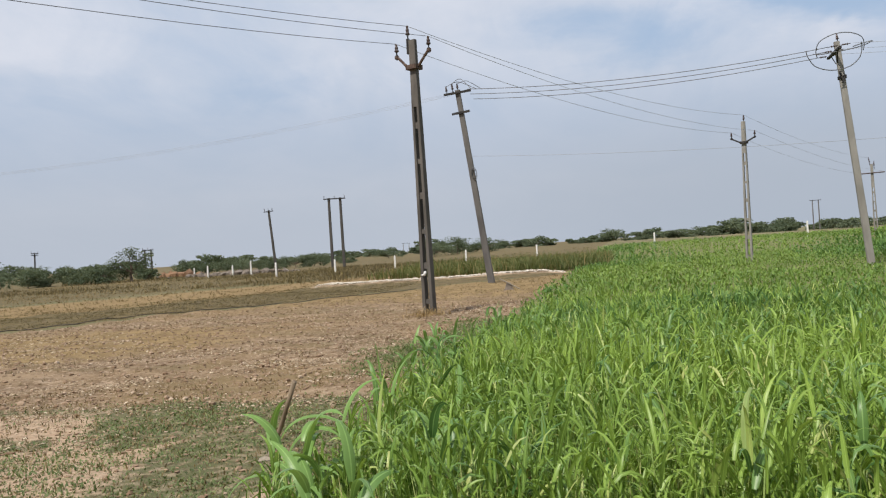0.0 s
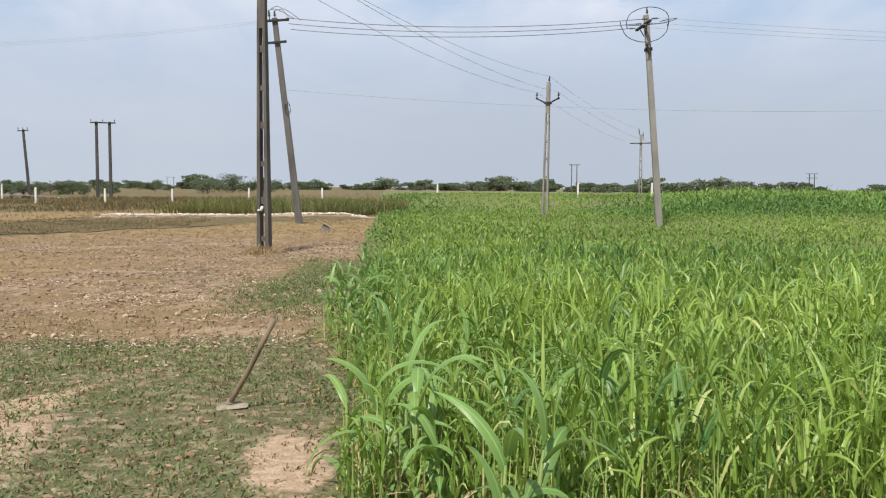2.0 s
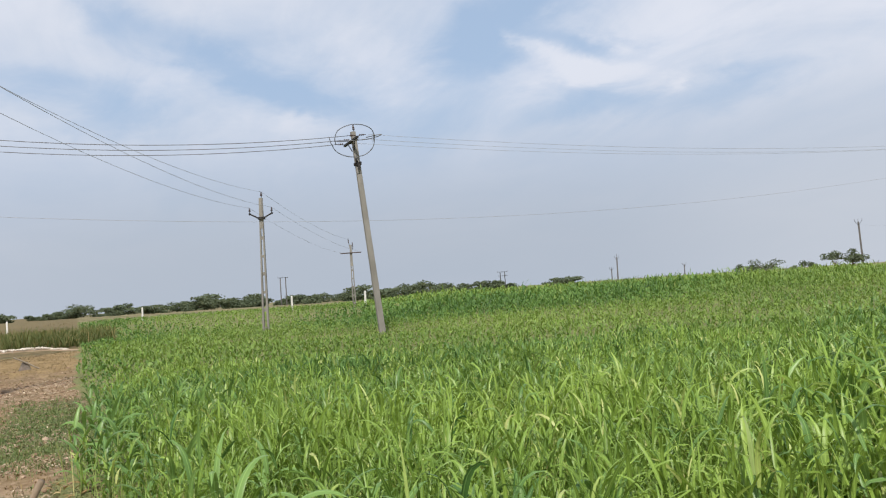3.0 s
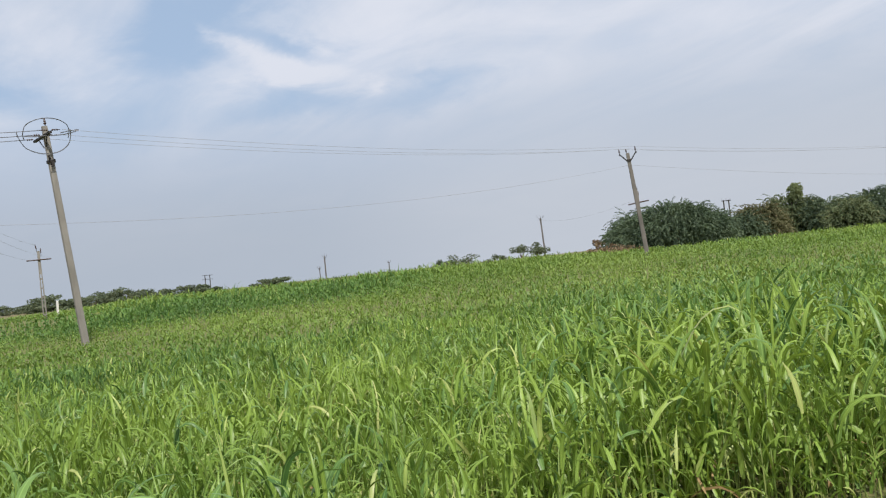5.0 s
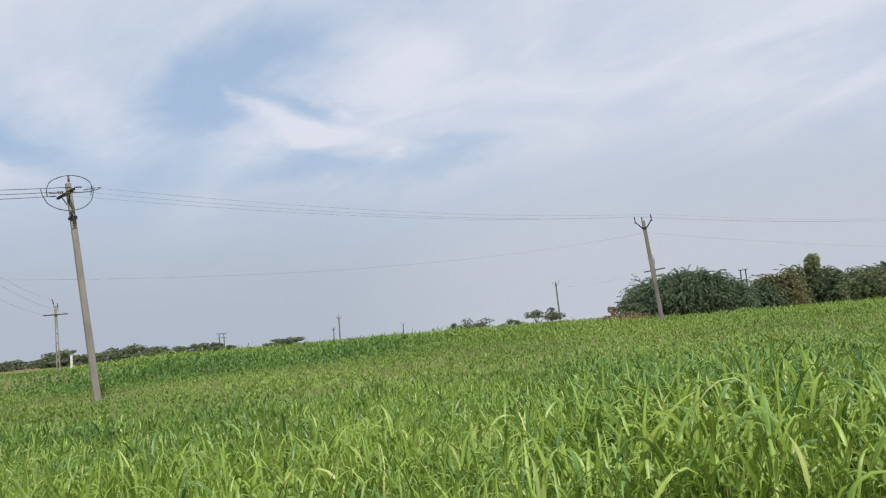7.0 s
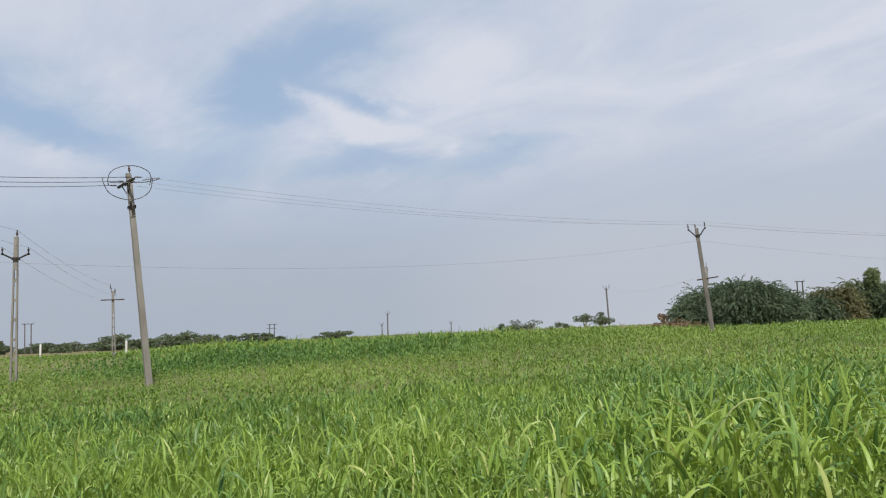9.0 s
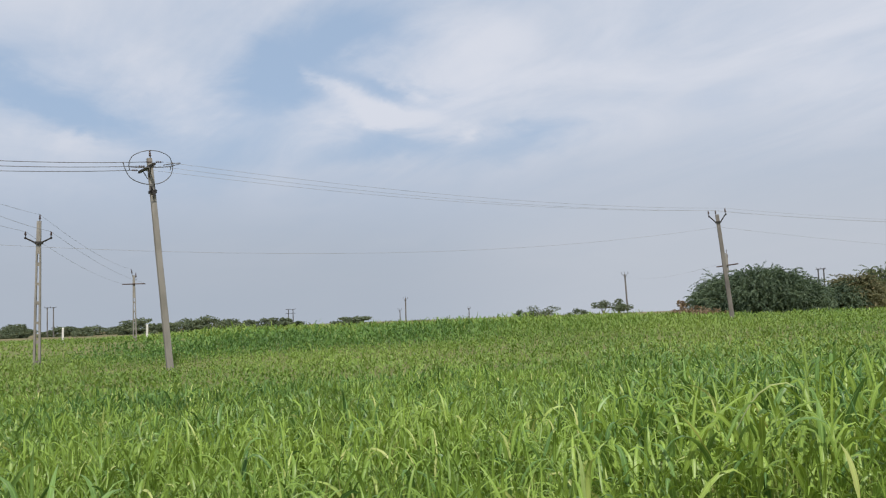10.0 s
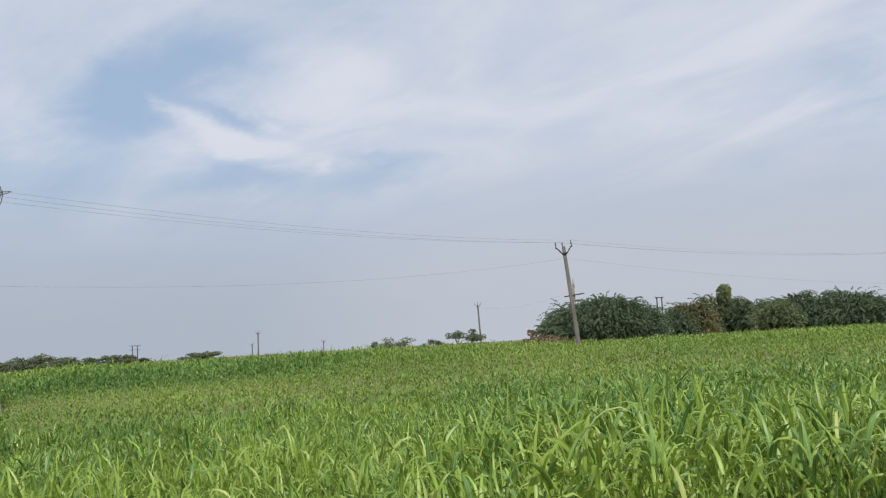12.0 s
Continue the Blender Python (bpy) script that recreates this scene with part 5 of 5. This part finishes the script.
wire(local(P9, (0, -0.16, _h9 - 0.5)), local(P8, (-0.85, -0.12, _h8 - 1.18)), 0.9, 0.007, WIRE_PALE)
# jumpers at the leaning pole
for k, (a, b) in enumerate((((-0.18, -0.05, 0.28), (0.6, -0.42, -0.14)), ((-0.42, -0.12, 0.2), (0.75, 0.0, -0.10)), ((0.02, 0, 0.26), (0.95, 0.3, -0.12)))):
    pa, pb = Vector(a) + Vector((0, 0, _h2)), Vector(b) + Vector((0, 0, _h2))
    mid = (pa + pb) / 2 + Vector((0.1, 0, 0.22 - 0.05 * k))
    part("jumper_wire", tube(loop([pa, pa.lerp(mid, 0.6) + Vector((0, 0, 0.1)), mid, pb]), 0.012, 5), WIRE, P2, "bare jumper wire", True)


# ---------------------------------------------------------------- posts, stay and hoe
def fence_post(x, y, h, lean, w=0.16):
    z = float(ground_z(x, y))
    root = tagged(new("fence_post"), "whitewashed concrete fence post standing in the field", "fence post", "fence posts")
    root.matrix_basis = pose(x, y, z, lean, lean * 0.5, lean * 9)
    part("post", prism(-0.2, h * 0.94, w, w, w * 0.9, w * 0.9, 0.15, 0, 0, 3, 0.04, int(abs(x) * 7)), WHITE, root)
    part("cap", prism(h * 0.94, h, w * 0.9, w * 0.9, w * 0.45, w * 0.45, 0.15), WHITE, root)


for x, y, h, lean in ((-43.7, 86.2, 1.3, 1), (-40.2, 84.9, 1.2, -2), (-38.6, 86.0, 1.5, 1), (-29.6, 71.2, 1.25, 0.5), (-24.9, 73.4, 1.2, -1), (-20.5, 77.7, 1.2, 1), (-14.5, 82.0, 1.3, 0), (-8.0, 86.0, 1.2, -1),
                      (3.6, 90.0, 1.3, 1), (16.9, 83.3, 1.4, 0.5), (19.3, 67.6, 1.35, 1), (-60.0, 104.0, 1.2, 2), (-52.0, 99.0, 1.1, 0)):
    fence_post(x, y, h, lean)
stay = tagged(new("stay_anchor"), "concrete anchor block with a slanting stay rod", "stay anchor")
stay.matrix_basis = pose(-3.66, 28.5, float(ground_z(-3.66, 28.5)), 0, 0, 10)
part("block", prism(-0.1, 0.24, 0.42, 0.3, 0.14, 0.18, 0.12, 0, 0, 3, 0.08, 2), STONE_DARK, stay)
part("rod", tube([(-0.30, -0.1, 0.40), (0.03, -0.13, 0.22), (0.36, -0.16, 0.02)], 0.022, 6), BLADE, stay)

hoe = tagged(new("hoe"), "hoe with worn wooden handle and iron blade on weedy soil", "hoe")
hz = float(ground_z(-2.737, 6.227))
hoe.matrix_basis = pose(-2.737, 6.227, hz)
part("handle", tube([(-0.01, 0.01, -0.01), (0.06, -0.045, 0.12), (0.145, -0.10, 0.26), (0.235, -0.17, 0.43), (0.338, -0.25, 0.63)], [0.0185, 0.018, 0.0185, 0.017, 0.019], 10), WOOD, hoe, "round worn wooden handle", True)
blade = part("blade", moved(join(prism(-0.005, 0.005, 0.21, 0.075, 0.17, 0.055, 0.22), moved(prism(-0.005, 0.006, 0.12, 0.012, 0.11, 0.01, 0.1), pose(0, 0.03, 0.006))), pose(0.03, -0.03, 0.022, 14, -4, 8)), BLADE, hoe, "flat worn iron blade")
part("socket", moved(lathe([(0.024, -0.03), (0.028, 0.0), (0.026, 0.05)], 10), pose(-0.002, 0.004, 0.012, 24, 29, 0)), BLADE, blade)


# ---------------------------------------------------------------- trees
def leaf_cards(c, size, aspect, rng, flat=0.4, along=None):
    n = len(c)
    u = rng.normal(0, 1, (n, 3))
    u[:, 2] *= flat
    if along is not None:
        u = along + u * 0.45
    u /= np.linalg.norm(u, axis=1, keepdims=True)
    w = np.cross(u, rng.normal(0, 1, (n, 3)))
    w /= np.linalg.norm(w, axis=1, keepdims=True) + 1e-9
    s = size * rng.uniform(0.6, 1.4, (n, 1))
    a, b = u * s, w * s * aspect
    v = np.stack([c - a, c - b * 0.9, c + a, c + b], 1).reshape(-1, 3)
    return v, np.arange(n * 4).reshape(n, 4)


def tree(label, h, w, seed, leaves, leaf, mat, low=0.1, clumps=16, category="tree", name="tree"):
    """Trunk, forking limbs and a crown of clumped leaves at the origin."""
    rng = np.random.default_rng(seed)
    root = tagged(new(name), label, category, "trees along the fields")
    cen = []
    for i in range(clumps):
        a, r = rng.uniform(0, 6.28), math.sqrt(rng.random()) * 0.5 * w * 0.78
        top = h * (0.99 - 0.52 * (r / (0.5 * w)) ** 2) * rng.uniform(0.80, 1.0)
        zc = rng.uniform(0.12 + low, 0.86) * top
        cen.append((r * math.cos(a), r * math.sin(a), zc))
    cen = np.array(cen)
    rad = np.stack([rng.uniform(0.12, 0.23, clumps) * w, rng.uniform(0.12, 0.23, clumps) * w, rng.uniform(0.11, 0.2, clumps) * h], 1)
    wood = [tube([(0, 0, -0.1), (0.04 * w * rng.normal(), 0.02 * w, h * 0.16), (0.02 * w, 0.03 * w * rng.normal(), h * 0.32)], [h * 0.035, h * 0.028, h * 0.022], 7)]
    for c in cen[: max(7, clumps // 2)]:
        m = Vector(c) * 0.5 + Vector((0, 0, h * 0.08))
        wood.append(tube([(0, 0, h * 0.22), tuple(m), tuple(c)], [h * 0.018, h * 0.011, h * 0.004], 5))
    part("trunk", join(*wood), BARK, root)
    k = rng.integers(0, clumps, leaves)
    d = rng.normal(0, 1, (leaves, 3))
    d /= np.linalg.norm(d, axis=1, keepdims=True)
    p = cen[k] + d * rad[k] * (rng.random((leaves, 1)) ** 0.45)
    p[:, 2] = np.maximum(p[:, 2], low * h)
    v, q = leaf_cards(p, leaf, 0.45, rng)
    ob = new("crown", big_mesh("crown", v, q, mat))
    ob.parent = root
    return root


def frond_bush(label, h, w, seed, fronds, mat, name="mesquite_bush", reach=1.0):
    """A wide thorn bush of drooping feathery fronds."""
    rng = np.random.default_rng(seed)
    root = tagged(new(name), label, "bush", "trees along the fields")
    wood = []
    for i in range(9):
        a, r = rng.uniform(0, 6.28), rng.uniform(0.15, 0.36) * w
        wood.append(tube([(0.1 * rng.normal(), 0.1 * rng.normal(), -0.1), (r * 0.4 * math.cos(a), r * 0.4 * math.sin(a), h * 0.4), (r * math.cos(a), r * math.sin(a), h * rng.uniform(0.6, 0.85))], [0.16, 0.10, 0.03], 6))
    part("trunk", join(*wood), BARK, root, "several crooked dark stems")
    a = rng.uniform(0, 6.28, fronds)
    t = rng.random(fronds)
    r = np.sqrt(t) * 0.5 * w
    bump = 0.74 + 0.40 * vnoise(r * np.cos(a), r * np.sin(a), 0.45, seed)
    top = h * np.sqrt(np.clip(1 - (r / (0.53 * w)) ** 2.3, 0.02, 1)) * bump
    z = top * (1 - 0.9 * rng.random(fronds) ** 1.7)
    base = np.stack([r * np.cos(a) * 0.93, r * np.sin(a) * 0.93, z], 1)
    az = a + rng.normal(0, 0.55, fronds)
    ln = rng.uniform(0.8, 2.3, fronds) * reach
    th = np.radians(rng.uniform(5, 75, fronds))
    bend = np.radians(rng.uniform(50, 140, fronds))
    m = 19
    s = np.linspace(0.08, 1, m)
    ang = th[:, None] - bend[:, None] * s[None] ** 1.3
    st = (ln / m)[:, None]
    hor, ver = np.cumsum(np.cos(ang) * st, 1), np.cumsum(np.sin(ang) * st, 1)
    p = base[:, None, :] + np.stack([hor * np.cos(az)[:, None], hor * np.sin(az)[:, None], ver], -1)
    p = (p + rng.normal(0, 0.04, p.shape)).reshape(-1, 3)
    p[:, 2] = np.maximum(p[:, 2], 0.03)
    tan = np.stack([np.cos(ang) * np.cos(az)[:, None], np.cos(ang) * np.sin(az)[:, None], np.sin(ang)], -1).reshape(-1, 3)
    v, q = leaf_cards(p, 0.165, 0.26, rng, 0.7, tan)
    ob = new("crown", big_mesh("crown", v, q, mat))
    ob.parent = root
    return root


def at_bearing(az, dist, cx=-2.6, cy=0.6):
    a = math.radians(az)
    x, y = cx + dist * math.sin(a), cy + dist * math.cos(a)
    return x, y, float(ground_z(x, y))


def stand(ob, az, dist, turn=0.0, size=1.0, cx=-2.6, cy=0.6, sz=None):
    x, y, z = at_bearing(az, dist, cx, cy)
    ob.matrix_basis = pose(x, y, z - 0.05, 0, 0, turn) @ Matrix.Diagonal((size, size, sz or size, 1))


# the thorn bushes beyond the crop
stand(frond_bush("wide dark green thorn bush with feathery drooping branches", 4.65, 12.2, 3, 3400, BUSH_LEAF), 57.2, 90)
stand(frond_bush("low dark green thorn bush beside a wider one", 2.7, 6.0, 5, 1100, BUSH_LEAF, reach=0.8), 61.2, 95)
stand(frond_bush("browning thorn bush with dry patches", 4.0, 5.5, 6, 1100, BROWN_LEAF, reach=0.7), 62.6, 97)
tuft = frond_bush("slender bush rising to a leaning tuft", 2.0, 1.0, 12, 210, TUFT_LEAF, reach=0.27)
for ob in tuft.children:
    ob.matrix_basis = pose(0.2, 0, 3.85) if ob.name.startswith("crown") else Matrix.Diagonal((0.6, 0.6, 2.4, 1))
stand(tuft, 64.4, 100)
tuft.matrix_basis = tuft.matrix_basis @ pose(0, 0, 0, 0, 7, -64)
stand(frond_bush("olive thorn bush in a thicket", 4.3, 6.5, 8, 1500, THICKET_LEAF, reach=0.8), 64.4, 101)
stand(frond_bush("green thorn bush in a thicket", 3.8, 6.2, 9, 1400, BUSH_LEAF, reach=0.8), 66.5, 100)
stand(frond_bush("olive brown thorn bush in a thicket", 3.2, 5.0, 21, 900, THICKET_LEAF, reach=0.7), 67.7, 97)
stand(frond_bush("dark green thorn bush in a thicket", 4.0, 7.0, 10, 1500, BUSH_LEAF, reach=0.8), 68.8, 102)
stand(frond_bush("green thorn bush closing the thicket", 3.8, 8.0, 11, 1500, BUSH_LEAF), 72.0, 100)
stand(tree("small dark tree standing alone past the thicket", 4.0, 3.4, 22, 900, 0.16, HAZED_LEAF, 0.25, 10), 75.6, 118)
stand(tree("small brown leafless looking bush by the crop", 2.6, 2.6, 14, 700, 0.14, RUSSET_LEAF, 0.05, 9, "bush", "dry_bush"), 52.5, 96)
stand(tree("low russet bush at the crop's end", 1.7, 5.5, 15, 900, 0.13, RUSSET_LEAF, 0.02, 12, "bush", "dry_bush"), 54.2, 84)
stand(tree("small green tree beside a distant pole", 4.4, 5.2, 16, 1200, 0.2, HAZED_LEAF, 0.35, 10), 48.6, 170)
stand(tree("small spreading tree beside a distant pole", 5.0, 4.6, 17, 1000, 0.2, HAZED_LEAF, 0.45, 8), 47.6, 172)
stand(tree("small feathery green bush above the crop", 3.2, 5.0, 18, 900, 0.2, HAZED_LEAF, 0.05, 9), 46.0, 165)
stand(tree("rounded tree above the crop's skyline", 4.6, 10.0, 19, 2000, 0.22, HAZED_LEAF, 0.05, 14), 43.7, 210)
stand(tree("rounded tree above the crop's skyline", 3.6, 6.0, 20, 1200, 0.22, HAZED_LEAF, 0.05, 12), 42.3, 215)

# trees on the open side: bearing, distance, height, width
for i, (az, d, h, w) in enumerate(((-39.9, 88, 4.3, 5.0), (-37.4, 110, 2.4, 5.0), (-36.2, 112, 2.7, 5.0), (-35.0, 110, 2.5, 4.6), (-33.9, 108, 2.6, 5.0), (-32.9, 106, 2.5, 4.6), (-31.5, 106, 4.8, 4.6), (-30.5, 112, 1.7, 3.0),
                                   (-28.0, 150, 2.7, 5.0), (-27.1, 152, 2.1, 4.5), (-25.6, 158, 2.6, 5.0), (-24.2, 160, 2.2, 6.0), (-22.4, 142, 2.3, 5.0), (-21.3, 140, 2.7, 5.0), (-20.1, 140, 2.4, 5.5), (-18.0, 165, 1.6, 4.0),
                                   (-15.1, 190, 2.5, 6.0), (-12.1, 150, 2.9, 6.0), (-10.6, 152, 3.3, 7.0), (-8.8, 150, 2.7, 6.0))):
    stand(tree("bushy dark green tree beyond the fence posts", h * 1.13, w * 1.18, 40 + i, 3000, 0.125, HAZED_LEAF, 0.03, 18), az, d, 0, 1, 0, 0)

# the distant belt of trees, copied from a few
kinds = [tree("distant bushy tree in the tree belt", 4.0, 7.0 + k, 70 + k, 1700, 0.33, HAZED_LEAF, 0.0, 18) for k in range(6)]
rnd_t = random.Random(11)
belt = []
for k in range(150):
    az = -42 + 124 * (k + rnd_t.random()) / 150
    if 24.6 < az < 77 or -30.7 < az < -28.5:
        continue
    d = rnd_t.uniform(230, 330) + (60 if az > 24 else 0)
    s = (0.62 + 0.85 * rnd_t.random() ** 1.8) * d / 270
    if k % 6 == 0:
        s *= 1.2
    s *= 0.89 if 3 < az < 18 else 0.78
    belt.append((az, d, s))
belt += [(25.4, 330, 1.05), (26.3, 320, 1.3), (27.2, 335, 1.1), (30.5, 320, 0.95), (31.2, 310, 1.12), (24.0, 325, 1.1), (21.9, 300, 1.35), (21.2, 310, 1.2)]
for k, (az, d, s) in enumerate(belt):
    x, y, z = at_bearing(az, d)
    m = pose(x, y, z - 0.1, 0, 0, rnd_t.uniform(0, 360)) @ Matrix.Diagonal((s * 1.12, s * 1.12, s * 1.04, 1))
    if k < len(kinds):
        kinds[k].matrix_basis = m
    else:
        src = kinds[k % len(kinds)]
        old = src.matrix_basis.copy()
        src.matrix_basis = Matrix()
        copy_thing(src, m)
        src.matrix_basis = old
